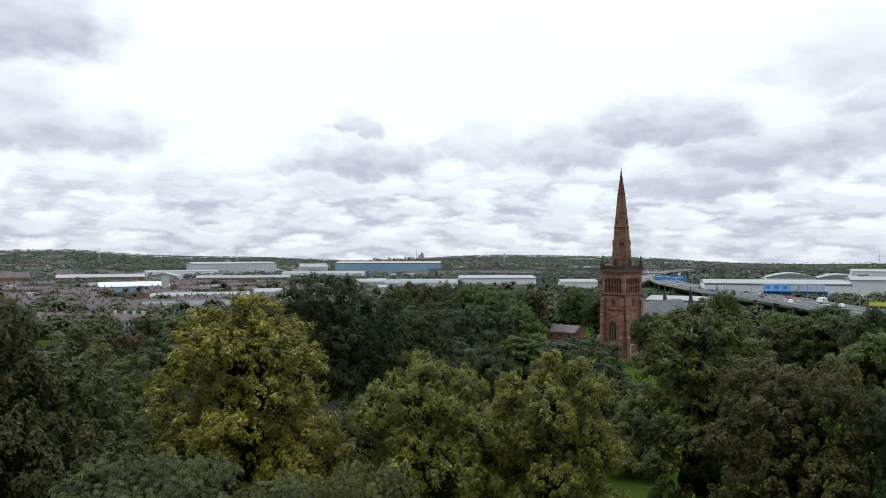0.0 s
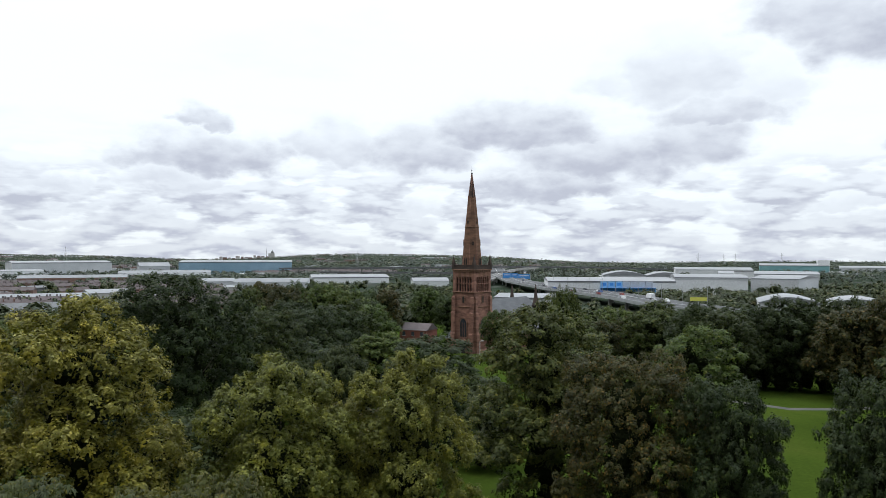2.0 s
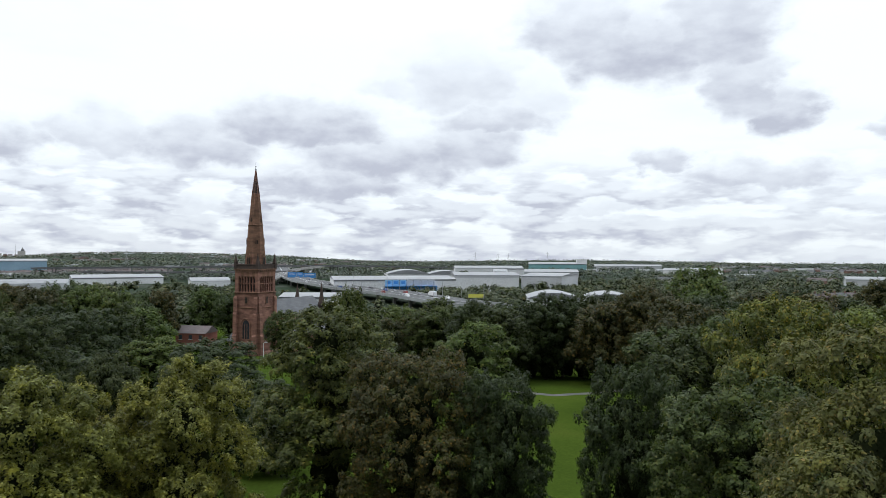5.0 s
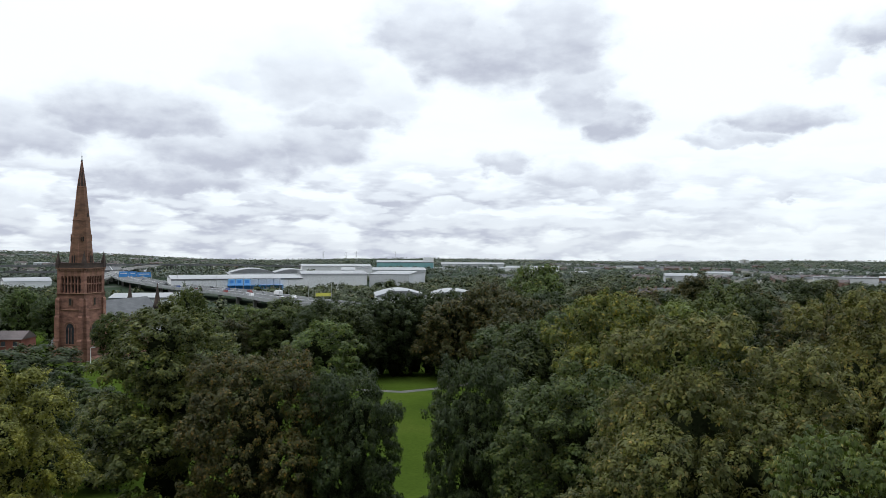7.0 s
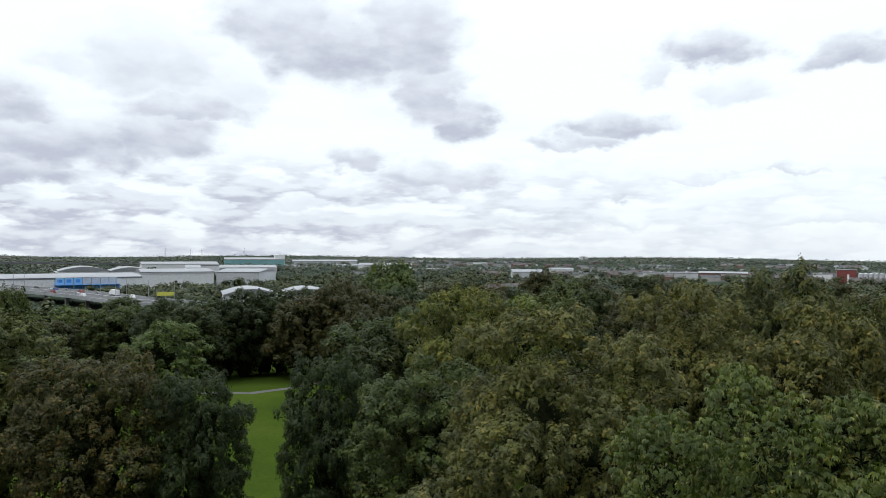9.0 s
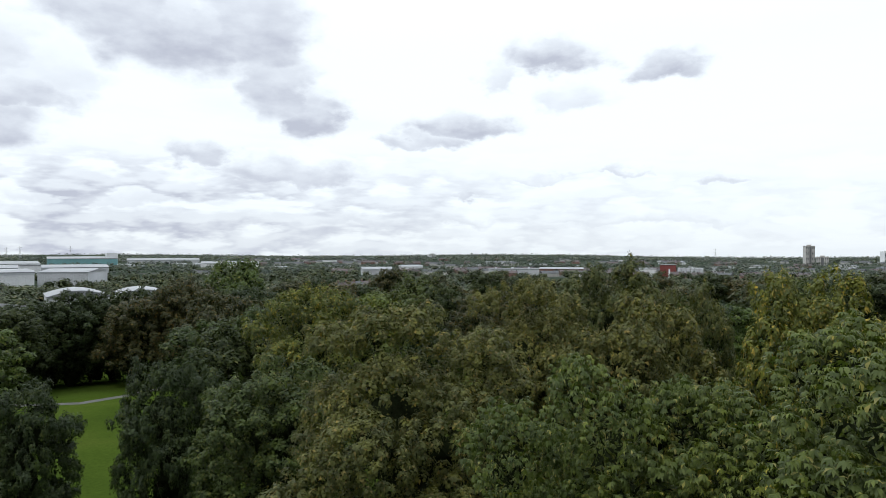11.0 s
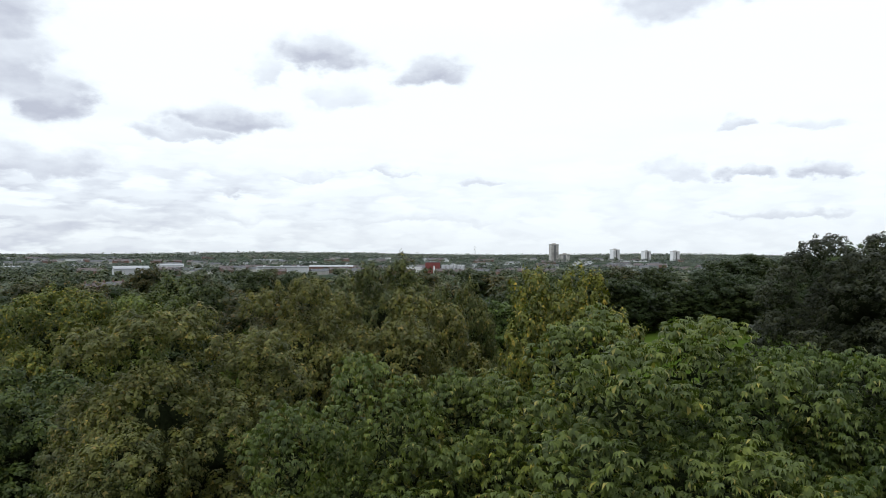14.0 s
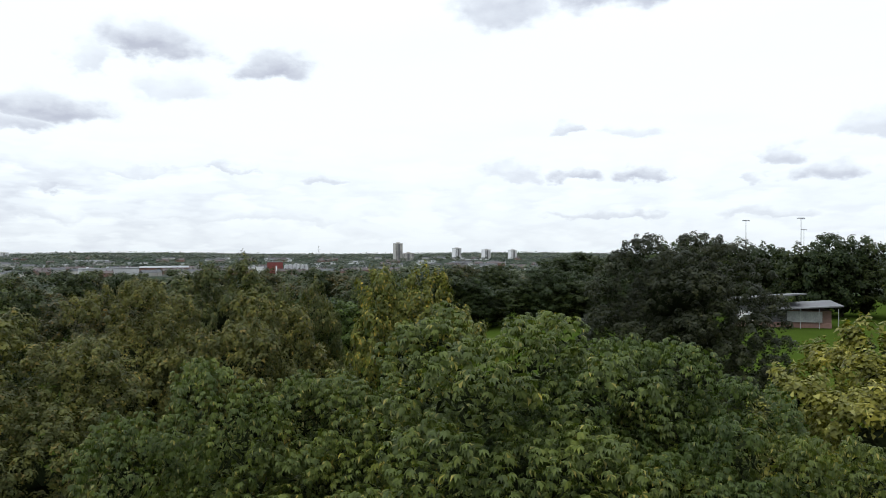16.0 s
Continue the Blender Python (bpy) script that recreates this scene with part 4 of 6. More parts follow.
def church():
    ch = thing("church", "red sandstone church with a tall tower and a brown stone spire", "church", facing(14.03, 244, -38, 0.3))
    H = 4.55
    g = Geo().box(-H, H, -H, H, 0, 20.6)
    g.loft([[(-H - 0.5, -H - 0.5, 0), (H + 0.5, -H - 0.5, 0), (H + 0.5, H + 0.5, 0), (-H - 0.5, H + 0.5, 0)], [(-H - 0.5, -H - 0.5, 1.0), (H + 0.5, -H - 0.5, 1.0), (H + 0.5, H + 0.5, 1.0), (-H - 0.5, H + 0.5, 1.0)],
            [(-H, -H, 1.5), (H, -H, 1.5), (H, H, 1.5), (-H, H, 1.5)]])
    part("tower_wall", g, SANDSTONE, ch)
    # stepped angle buttresses
    for sx_ in (-1, 1):
        for sy_ in (-1, 1):
            for side in (0, 1):
                g = Geo()
                for z0, z1, out, wide in ((0, 7, 1.25, 1.5), (7, 14, 0.95, 1.35), (14, 19.2, 0.65, 1.2)):
                    a, b = H - 0.1, H + out
                    c, d = H - wide, H + 0.05
                    x0, x1, y0, y1 = (a, b, c, d) if side else (c, d, a, b)
                    xs, ys = sorted((sx_ * x0, sx_ * x1)), sorted((sy_ * y0, sy_ * y1))
                    g.box(xs[0], xs[1], ys[0], ys[1], z0, z1 - 0.5)
                    s = 0.3
                    g.loft([[(xs[0], ys[0], z1 - 0.5), (xs[1], ys[0], z1 - 0.5), (xs[1], ys[1], z1 - 0.5), (xs[0], ys[1], z1 - 0.5)],
                            [(xs[0] + (s if sx_ < 0 and side else 0), ys[0] + (s if sy_ < 0 and not side else 0), z1), (xs[1] - (s if sx_ > 0 and side else 0), ys[0] + (s if sy_ < 0 and not side else 0), z1),
                             (xs[1] - (s if sx_ > 0 and side else 0), ys[1] - (s if sy_ > 0 and not side else 0), z1), (xs[0] + (s if sx_ < 0 and side else 0), ys[1] - (s if sy_ > 0 and not side else 0), z1)]])
                part("buttress", g, SANDSTONE, ch)
    for z, out in ((15.5, 0.22), (20.4, 0.35), (27.9, 0.4)):
        part("string_course", Geo().box(-H - out, H + out, -H - out, H + out, z, z + 0.35, bevel=0.1), SPIRE_STONE, ch)
    # quoins of alternate long and short blocks up the corners
    for sx_ in (-1, 1):
        for sy_ in (-1, 1):
            for i in range(21):
                z = 1.6 + 0.9 * i
                a, b_ = (1.0, 0.55) if i % 2 else (0.55, 1.0)
                xs, ys = sorted((sx_ * (H - a), sx_ * (H + 0.1))), sorted((sy_ * (H - b_), sy_ * (H + 0.1)))
                part("quoin", Geo().box(xs[0], xs[1], ys[0], ys[1], z, z + 0.82), SPIRE_STONE if (i * 7 + sx_) % 3 else SANDSTONE, ch)
    for k in range(4):
        turn = pose(0, 0, 0, 0, 0, 90 * k)
        for i in range(9):
            x = -H + (i + 0.5) * 2 * H / 9
            part("corbel", Geo().front([(x - 0.28, 27.35), (x + 0.28, 27.35), (x + 0.28, 27.9), (x - 0.28, 27.9)], -H - 0.34, -H + 0.1, turn), SPIRE_STONE, ch)
    # belfry: a dark box stands for the shade inside, behind rows of shafts and arches
    part("belfry_louvre", Geo().box(-H + 0.7, H - 0.7, -H + 0.7, H - 0.7, 20.6, 28), OPENING_DARK, ch)
    for k in range(4):
        turn = pose(0, 0, 0, 0, 0, 90 * k)
        part("belfry_pier", Geo().box(-H - 0.02, -H + 1.15, -H - 0.02, -H + 1.15, 20.6, 28, turn), SANDSTONE, ch)
        n, span = 6, 2 * H - 2.3
        w = span / n
        for i in range(n):
            x = -H + 1.15 + w * (i + 0.5)
            g = Geo()
            top = [(x + w / 2, 26.9), (x + w / 2, 28), (x - w / 2, 28), (x - w / 2, 26.9)]
            g.front(top, -H, -H + 0.7, turn)
            r = w / 2 - 0.24
            ring = [(x - w / 2, 25.4)] + [(x - r, 25.4)] + [(x - r * math.cos(math.pi * j / 8), 25.4 + 1.35 * r * math.sin(math.pi * j / 8)) for j in range(1, 8)] + [(x + r, 25.4), (x + w / 2, 25.4), (x + w / 2, 26.9), (x - w / 2, 26.9)]
            half = len(ring)
            g.add([(a, -H, b) for a, b in ring] + [(a, -H + 0.7, b) for a, b in ring],
                  [(0, 1, 2, 3, 4, half - 1), (4, 5, half - 1), (5, 6, 7, 8, half - 3, half - 2), (5, half - 2, half - 1)] + [(j, j + 1, half + j + 1, half + j) for j in range(half - 1)], turn)
            part("belfry_arch", g, SPIRE_STONE if i % 2 else SANDSTONE, ch)
            part("belfry_transom", Geo().box(x - r - 0.05, x + r + 0.05, -H + 0.25, -H + 0.55, 23.3, 23.65, turn), SANDSTONE, ch)
        for i in range(n + 1):
            x = -H + 1.15 + w * i
            g = Geo().lathe([(0.3, 20.75), (0.3, 21.0), (0.2, 21.1), (0.2, 25.0), (0.32, 25.25), (0.32, 25.45)], 8, turn @ pose(x, -H + 0.3, 0))
            g.box(x - 0.17, x + 0.17, -H + 0.3, -H + 0.7, 20.7, 25.4, turn)
            part("belfry_shaft", g, SANDSTONE, ch)
    # parapet and corner pinnacles
    for k in range(4):
        turn = pose(0, 0, 0, 0, 0, 90 * k)
        g = Geo().box(-H - 0.2, H + 0.2, -H - 0.2, -H + 0.25, 28.25, 29.5, turn)
        g.box(-H - 0.32, H + 0.32, -H - 0.32, -H + 0.33, 29.5, 29.75, turn)
        part("parapet", g, DARK_STONE, ch)
        g = Geo().box(-H - 0.35, -H + 0.65, -H - 0.35, -H + 0.65, 28.25, 30.4, turn)
        g.lathe([(0.62, 30.4), (0.4, 31.4), (0.1, 32.8), (0.16, 32.95), (0.02, 33.2)], 4, turn @ pose(-H + 0.15, -H + 0.15, 0), math.pi / 4)
        part("pinnacle", g, DARK_STONE, ch)
    # octagonal spire in courses, with ribs, bands and gablets
    t8 = math.pi / 8
    part("spire", Geo().lathe([(3.55, 28.2), (2.42, 42.4)], 8, None, t8), SPIRE_STONE, ch)
    part("spire", Geo().lathe([(2.40, 42.7), (1.28, 52.6)], 8, None, t8), SPIRE_STONE, ch)
    part("spire_top", Geo().lathe([(1.24, 52.9), (0.14, 60.8)], 8, None, t8), DARK_STONE, ch, "soot-darkened spire top")
    for z, r in ((42.4, 2.55), (52.6, 1.38)):
        part("spire_band", Geo().lathe([(r - 0.08, z), (r, z + 0.08), (r - 0.02, z + 0.24), (r - 0.15, z + 0.3)], 8, None, t8), SPIRE_STONE if z < 50 else SANDSTONE, ch)
    for i in range(8):
        a = t8 + i * math.pi / 4
        part("spire_rib", Geo().tube([(3.55 * math.cos(a), 3.55 * math.sin(a), 28.3), (1.26 * math.cos(a), 1.26 * math.sin(a), 52.7), (0.14 * math.cos(a), 0.14 * math.sin(a), 60.8)], [0.13, 0.11, 0.06], 5), SANDSTONE, ch)
    part("finial", Geo().lathe([(0.18, 60.6), (0.3, 60.9), (0.12, 61.2), (0.09, 61.8), (0.2, 62.0), (0.05, 62.2), (0.04, 63.2)], 8), DARK_STEEL, ch)
    for z, s, deep, r in ((29.6, 1.0, 0.9, 3.15), (36.2, 0.6, 0.5, 2.75), (43.6, 0.5, 0.4, 2.1)):
        for k in range(4):
            turn = pose(0, 0, 0, 0, 0, 90 * k + (45 if z == 36.2 else 0))
            luc = part("lucarne", Geo().front([(-0.75 * s, z), (0.75 * s, z), (0.75 * s, z + 2.3 * s), (0, z + 3.6 * s), (-0.75 * s, z + 2.3 * s)], -r - 0.25 * s, -r + 1.1, turn), SPIRE_STONE, ch)
            for q in (-0.36, 0.36):
                # a flat dark patch stands for the shaded hole
                part("lucarne_opening", Geo().front(arch(q * s, 0.5 * s, z + 0.2 * s, z + 2.3 * s), -r - 0.28 * s, -r - 0.2 * s, turn), OPENING_DARK, luc)
    # west door, window, clock stage and slits
    for k in (0, 1, 3):
        turn = pose(0, 0, 0, 0, 0, 90 * k)
        w = part("window_surround", Geo().front(arch(0, 3.3, 5.2, 11.6), -H - 0.16, -H + 0.2, turn), SANDSTONE, ch)
        part("window_glass", Geo().front(arch(0, 2.7, 5.6, 11.3), -H - 0.19, -H - 0.1, turn), LEADED, w)
        for x in (-0.45, 0.45):
            part("mullion", Geo().box(x - 0.09, x + 0.09, -H - 0.26, -H - 0.17, 5.6, 10.4, turn), SANDSTONE, w)
        s = part("belfry_slit_surround", Geo().front(arch(0, 1.3, 16.8, 19.4), -H - 0.14, -H + 0.2, turn), SPIRE_STONE, ch)
        # the slit's inner shade is a flat dark patch too
        part("slit", Geo().front(arch(0, 0.7, 17.1, 19.1), -H - 0.17, -H - 0.1, turn), OPENING_DARK, s)
        part("hood_mould", Geo().tube([(1.85 * math.cos(t), -H - 0.2, 10.0 + 2.1 * math.sin(t)) for t in [math.pi * j / 10 for j in range(11)]], [0.14] * 11, 5).mesh("hood_mould") if k == 0 else Geo().box(-1.9, 1.9, -H - 0.2, -H, 4.4, 4.7, turn), SPIRE_STONE, ch)
    d = part("door_surround", Geo().front(arch(0, 3.4, 0, 4.6), -H - 0.6, -H, None), SANDSTONE, ch)
    part("door", Geo().front(arch(0, 2.3, 0.1, 4.0), -H - 0.64, -H - 0.5, None), OPENING_DARK, d)
    # nave behind the tower, with aisles and chancel turrets
    part("nave_wall", Geo().box(-5.5, 5.5, H, 33, 0, 12.4), SANDSTONE, ch)
    part("nave_roof", Geo().gable(-14.3, 14.3, -5.6, 5.6, 12.4, 17.6, 0.4, 0, pose(0, 18.8, 0, 0, 0, 90)), SLATE, ch)
    for s in (-1, 1):
        part("aisle_wall", Geo().box(min(s * 5.5, s * 10), max(s * 5.5, s * 10), 7, 31, 0, 6), SANDSTONE, ch)
        g = Geo().add([(s * 10.4, 6.7, 5.8), (s * 5.5, 6.7, 8.3), (s * 5.5, 31.3, 8.3), (s * 10.4, 31.3, 5.8), (s * 10.4, 6.7, 6.05), (s * 5.5, 6.7, 8.55), (s * 5.5, 31.3, 8.55), (s * 10.4, 31.3, 6.05)],
                      [(0, 1, 2, 3), (4, 7, 6, 5), (0, 3, 7, 4), (1, 5, 6, 2), (0, 4, 5, 1), (3, 2, 6, 7)])
        part("aisle_roof", g, SLATE, ch)
        for i in range(4):
            y = 10 + i * 5.8
            m = pose(0, y, 0, 0, 0, 90 * s)
            part("aisle_window", Geo().front(arch(0, 1.8, 1.8, 5.2), -10.1, -9.9, m), LEADED, ch)
            part("clerestory_window", Geo().front(arch(0, 1.4, 8.8, 10.9), -5.6, -5.4, m), LEADED, ch)
    for x in (-5.3, 5.3):
        g = Geo().lathe([(1.2, 0), (1.2, 14.0), (1.45, 14.2), (1.45, 14.7)], 8, pose(x, 31.5, 0))
        g.lathe([(1.3, 14.7), (0.75, 17.4), (0.12, 21.6), (0.25, 21.8), (0.03, 22.5)], 8, pose(x, 31.5, 0))
        part("turret", g, DARK_STONE, ch, "dark pointed stone turret")
    part("porch", Geo().box(-10.5, -5.5, -1, 5, 0, 4.2), SANDSTONE, ch)
    part("porch_roof", Geo().gable(-10.6, -5.2, -1.2, 5.2, 4.2, 6.6, 0.3), SLATE, ch)


church()


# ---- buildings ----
# building plots plus a strip towards the camera, kept free of scatter for the view
VIEW_STRIPS = []


def view_strip(az, dist, w, deep, front=35):
    VIEW_STRIPS.append((az, dist, w, deep, front))


def shed(name, label, category, az, dist, w, deep, h, wall, roof, turn=0.0, style="gable", rise=None, band=None, panels=0, doors=0, group="", low=None, label_roof=""):
    """A large plain building whose front looks towards the hilltop: walls, roof, eaves, cladding panels, doors."""
    b = thing(name, label, category, facing(az, dist, turn, 0.2), group)
    view_strip(az, dist, w, deep)
    x = w / 2
    part("wall", Geo().box(-x, x, 0, deep, 0, h), wall, b)
    rise = rise if rise is not None else 0.06 * deep
    if style == "gable":
        part("roof", Geo().gable(-x, x, 0, deep, h, h + rise, 0.6), roof, b)
    elif style == "curved":
        n = 10
        rings = [[(-x - 0.6, deep * i / n, h + rise * math.sin(math.pi * (0.12 + 0.76 * i / n))) for i in range(n + 1)] + [(-x - 0.6, deep, h - 0.3), (-x - 0.6, 0, h - 0.3)],
                 [(x + 0.6, deep * i / n, h + rise * math.sin(math.pi * (0.12 + 0.76 * i / n))) for i in range(n + 1)] + [(x + 0.6, deep, h - 0.3), (x + 0.6, 0, h - 0.3)]]
        part("roof", Geo().loft(rings), roof, b)
    elif style == "barrel":
        n = 14
        rings = [[(-x - 0.6 + (w + 1.2) * i / n, y, h + rise * math.sin(math.pi * i / n)) for i in range(n + 1)] + [(x + 0.6, y, h - 0.5), (-x - 0.6, y, h - 0.5)] for y in (-0.6, deep + 0.6)]
        part("roof", Geo().loft(rings), roof, b)
    elif style == "saw":
        n = max(2, int(deep / 9))
        for i in range(n):
            y0, y1 = deep * i / n, deep * (i + 1) / n
            part("roof", Geo().gable(-x, x, y0, y1, h, h + rise, 0.1), roof, b)
    else:
        g = Geo().box(-x - 0.3, x + 0.3, -0.3, deep + 0.3, h, h + 0.5)
        part("roof", g, roof, b)
        for i in range(int(w // 22)):
            part("roof_unit", Geo().box(-x + 8 + i * 22, -x + 11 + i * 22, deep * 0.4, deep * 0.4 + 3, h + 0.5, h + 2.0, bevel=0.1), GREY_CLAD, b)
    if band:
        part("eaves_band", Geo().box(-x - 0.25, x + 0.25, -0.3, 0.0, h - 1.2, h + 0.15), band, b)
    for i in range(panels):
        px = -x + w * (i + 0.5) / panels
        part("cladding_panel", Geo().box(px - w / panels * 0.47, px + w / panels * 0.47, -0.16, 0, 0.6, h - 1.5), wall, b)
    for i in range(doors):
        px = -x + w * (i + 0.5) / doors
        part("loading_door", Geo().box(px - 2, px + 2, -0.2, 0, 0.2, 4.6), GREY_CLAD if i % 2 else DARK_CONCRETE, b)
    return b


shed("warehouse", "very long pale blue warehouse with a white roof edge", "warehouse", -4.4, 1400, 205, 90, 22.5, BLUE_CLAD, WHITE_ROOF, -4, "gable", 3, band=WHITE_ROOF, panels=12)
shed("warehouse", "large white and grey warehouse", "warehouse", -16.2, 1480, 164, 90, 22, GREY_CLAD, WHITE_ROOF, 10, "gable", 3, band=WHITE_ROOF, panels=8, doors=4)
shed("warehouse", "low white warehouse beside the larger one", "warehouse", -20.0, 1330, 120, 40, 10, WHITE_CLAD, WHITE_ROOF, 8, "gable", 2, panels=6)
shed("warehouse", "small white gabled warehouse", "warehouse", -10.2, 1500, 56, 40, 14, GREY_CLAD, WHITE_ROOF, 8, "gable", 7, panels=4)
shed("warehouse", "white flat warehouse with a row of windows", "warehouse", 4.4, 900, 96, 60, 8, WHITE_CLAD, WHITE_ROOF, 6, "gable", 3, band=WHITE_ROOF, panels=8)
shed("warehouse", "low pale industrial shed", "warehouse", -1.8, 760, 76, 50, 8, GREY_CLAD, WHITE_ROOF, -5, "saw", 2.5, panels=5, doors=3)
shed("warehouse", "low pale industrial shed with grey wall", "warehouse", -5.6, 820, 34, 40, 7, GREY_CLAD, WHITE_ROOF, 6, "gable", 3)
shed("warehouse", "pale flat-roofed industrial shed", "warehouse", -9.5, 1150, 130, 60, 9, WHITE_CLAD, WHITE_ROOF, -3, "saw", 2.5, panels=8)
shed("warehouse", "low industrial shed with a pale pitched roof", "warehouse", 10.8, 800, 40, 40, 7, WHITE_CLAD, WHITE_ROOF, 6, "gable", 3)
shed("warehouse", "long white roofed depot by the motorway", "warehouse", 18.1, 500, 40, 46, 6.5, WHITE_CLAD, WHITE_ROOF, -8, "gable", 2, band=WHITE_ROOF, panels=6)
shed("school", "blue and grey glazed school building", "school", -23.3, 790, 66, 26, 6, BLUE_CLAD, GREY_CLAD, 6, "gable", 4.5, band=WHITE_ROOF, panels=10)
shed("stair_tower", "pale square stair tower of the school", "tower", -21.2, 780, 7, 7, 17, PALE_RENDER, PALE_RENDER, 6, "flat")
shed("industrial_hall", "long low white industrial hall with a dark roof", "hall", -19.2, 500, 62, 14, 4.0, WHITE_CLAD, GREY_ROOF, 3, "gable", 3, panels=9, doors=4)
shed("industrial_hall", "low pale hall with sawtooth roof", "hall", -18.4, 610, 84, 26, 4.5, PALE_RENDER, WHITE_ROOF, -2, "saw", 2.2, panels=6)
shed("industrial_hall", "pale industrial hall with panelled front", "hall", -13.2, 650, 34, 30, 5.0, PALE_RENDER, WHITE_ROOF, 8, "gable", 2.5, panels=5)
shed("industrial_hall", "brick industrial hall with pale roof", "hall", -15.6, 980, 120, 30, 8, BRICK, WHITE_ROOF, -4, "saw", 3, panels=6)
shed("industrial_hall", "long brick works with white roof", "hall", -25.5, 1080, 110, 40, 8, BRICK, WHITE_ROOF, 5, "gable", 4)
shed("industrial_hall", "white gabled works building among streets", "hall", -20.2, 1060, 40, 36, 9, PALE_RENDER, WHITE_ROOF, 80, "gable", 5)
shed("mansion", "old red brick mansion with tall chimneys", "mansion", -31.0, 1000, 34, 18, 11, BRICK, BROWN_TILE, 6, "gable", 7)

# retail sheds across the motorway
blue_store = shed("retail_store", "white retail warehouse with a bright blue glazed front", "store", 25.0, 655, 112, 70, 12.6, WHITE_CLAD, WHITE_ROOF, 8, "gable", 2.5, band=WHITE_ROOF, panels=14)
for i in range(7):
    x0 = -10 + i * 6.6
    part("blue_panel", Geo().box(x0 + 0.2, x0 + 6.3, -1.2, -0.1, 3.6, 6.6), SIGN_BLUE, blue_store)
    part("blue_panel", Geo().box(x0 + 0.2, x0 + 6.3, -1.0, -0.1, 7.0, 12.4), SKY_BLUE if i < 3 else GREY_CLAD, blue_store)
    if i < 3:
        part("sign_window", Geo().box(x0 + 1.6, x0 + 5.0, -1.1, -0.9, 8.6, 11.2), SIGN_BLUE, blue_store)
part("entrance_frame", Geo().box(36.5, 37.6, -6, -0.1, 0, 6.8).box(-10.5, 37.6, -6, -0.2, 6.6, 6.9), SIGN_BLUE, blue_store)
shed("warehouse", "white barrel-roofed shed behind the store", "warehouse", 26.0, 780, 44, 50, 14.5, WHITE_CLAD, WHITE_ROOF, 4, "barrel", 4)
shed("warehouse", "white barrel-roofed shed behind the store", "warehouse", 29.0, 780, 36, 50, 14.2, WHITE_CLAD, WHITE_ROOF, 4, "barrel", 3.5)
shed("warehouse", "white clad warehouse with a curved roof edge", "warehouse", 32.3, 690, 62, 70, 14.6, WHITE_CLAD, WHITE_ROOF, 6, "curved", 3, band=GREY_CLAD, panels=9)
shed("warehouse", "white clad warehouse side with shutters", "warehouse", 36.6, 730, 42, 70, 14.0, GREY_CLAD, WHITE_ROOF, -16, "gable", 2.5, panels=7)
shed("retail_store", "low store with a shallow curved white roof", "store", 37.6, 430, 30, 40, 10.2, WHITE_CLAD, WHITE_ROOF, 4, "barrel", 3.2, panels=6)
shed("retail_store", "low store with a shallow curved white roof", "store", 41.9, 430, 27, 40, 10.6, WHITE_CLAD, WHITE_ROOF, 4, "barrel", 2.6, panels=6)
shed("warehouse", "long low white warehouse row", "warehouse", 32.5, 1150, 110, 60, 13.5, WHITE_CLAD, WHITE_ROOF, 5, "gable", 3, panels=10)
shed("warehouse", "long low grey and white warehouse row", "warehouse", 36.2, 1020, 120, 60, 11, GREY_CLAD, WHITE_ROOF, 3, "gable", 3, panels=10)
shed("office", "white office block with dark window bands", "office", 34.6, 960, 22, 16, 15, WHITE_CLAD, GREY_ROOF, 4, "flat")
teal = shed("factory", "long teal factory with a pale roof and tower", "factory", 37.9, 1650, 130, 60, 14, TEAL, WHITE_ROOF, 3, "gable", 4, band=WHITE_ROOF, panels=8)
part("plant_tower", Geo().box(44, 66, 5, 30, 0, 25), WHITE_CLAD, teal)
shed("warehouse", "distant long pale warehouse", "warehouse", 43.3, 1700, 150, 60, 10, GREY_CLAD, WHITE_ROOF, 3, "gable", 3, panels=8)
shed("warehouse", "distant white roofed warehouse", "warehouse", 48.0, 1350, 100, 50, 8, WHITE_CLAD, WHITE_ROOF, -3, "gable", 3)
shed("warehouse", "distant white roofed warehouse", "warehouse", 62.0, 1050, 34, 30, 9, WHITE_CLAD, WHITE_ROOF, -3, "gable", 2)
shed("warehouse", "distant grey roofed depot", "warehouse", 59.4, 950, 40, 30, 8, GREY_CLAD, WHITE_ROOF, 6, "gable", 3)
shed("warehouse", "long flat grey depot among trees", "warehouse", 70.3, 950, 66, 30, 8.5, GREY_CLAD, GREY_ROOF, 3, "flat")
shed("warehouse", "long flat grey depot with pale roof", "warehouse", 74.0, 1010, 60, 30, 7.5, BRICK, WHITE_ROOF, -3, "gable", 2)
shed("brewery", "dark red clad brewery block", "factory", 82.1, 960, 20, 22, 15, RED_CLAD, GREY_ROOF, 0, "flat")
shed("brewery_annexe", "low white brewery annexe", "factory", 80.6, 970, 22, 22, 9, WHITE_CLAD, WHITE_ROOF, 0, "flat")


def silo(az, dist):
    s = thing("silo", "tall grey steel storage silo", "silo", facing(az, dist, 0, 0.2), "brewery silos")
    part("shell", Geo().lathe([(2.4, 0), (2.4, 11.5)], 14), GREY_CLAD, s, smooth=False)
    part("cap", Geo().lathe([(2.5, 11.5), (2.5, 11.8), (0.5, 12.8)], 14), STEEL, s)


for i in range(6):
    silo(82.95 + 0.31 * i, 940)
chim = thing("chimney", "slim white factory chimney", "chimney", facing(82.2, 925, 0, 0.2))
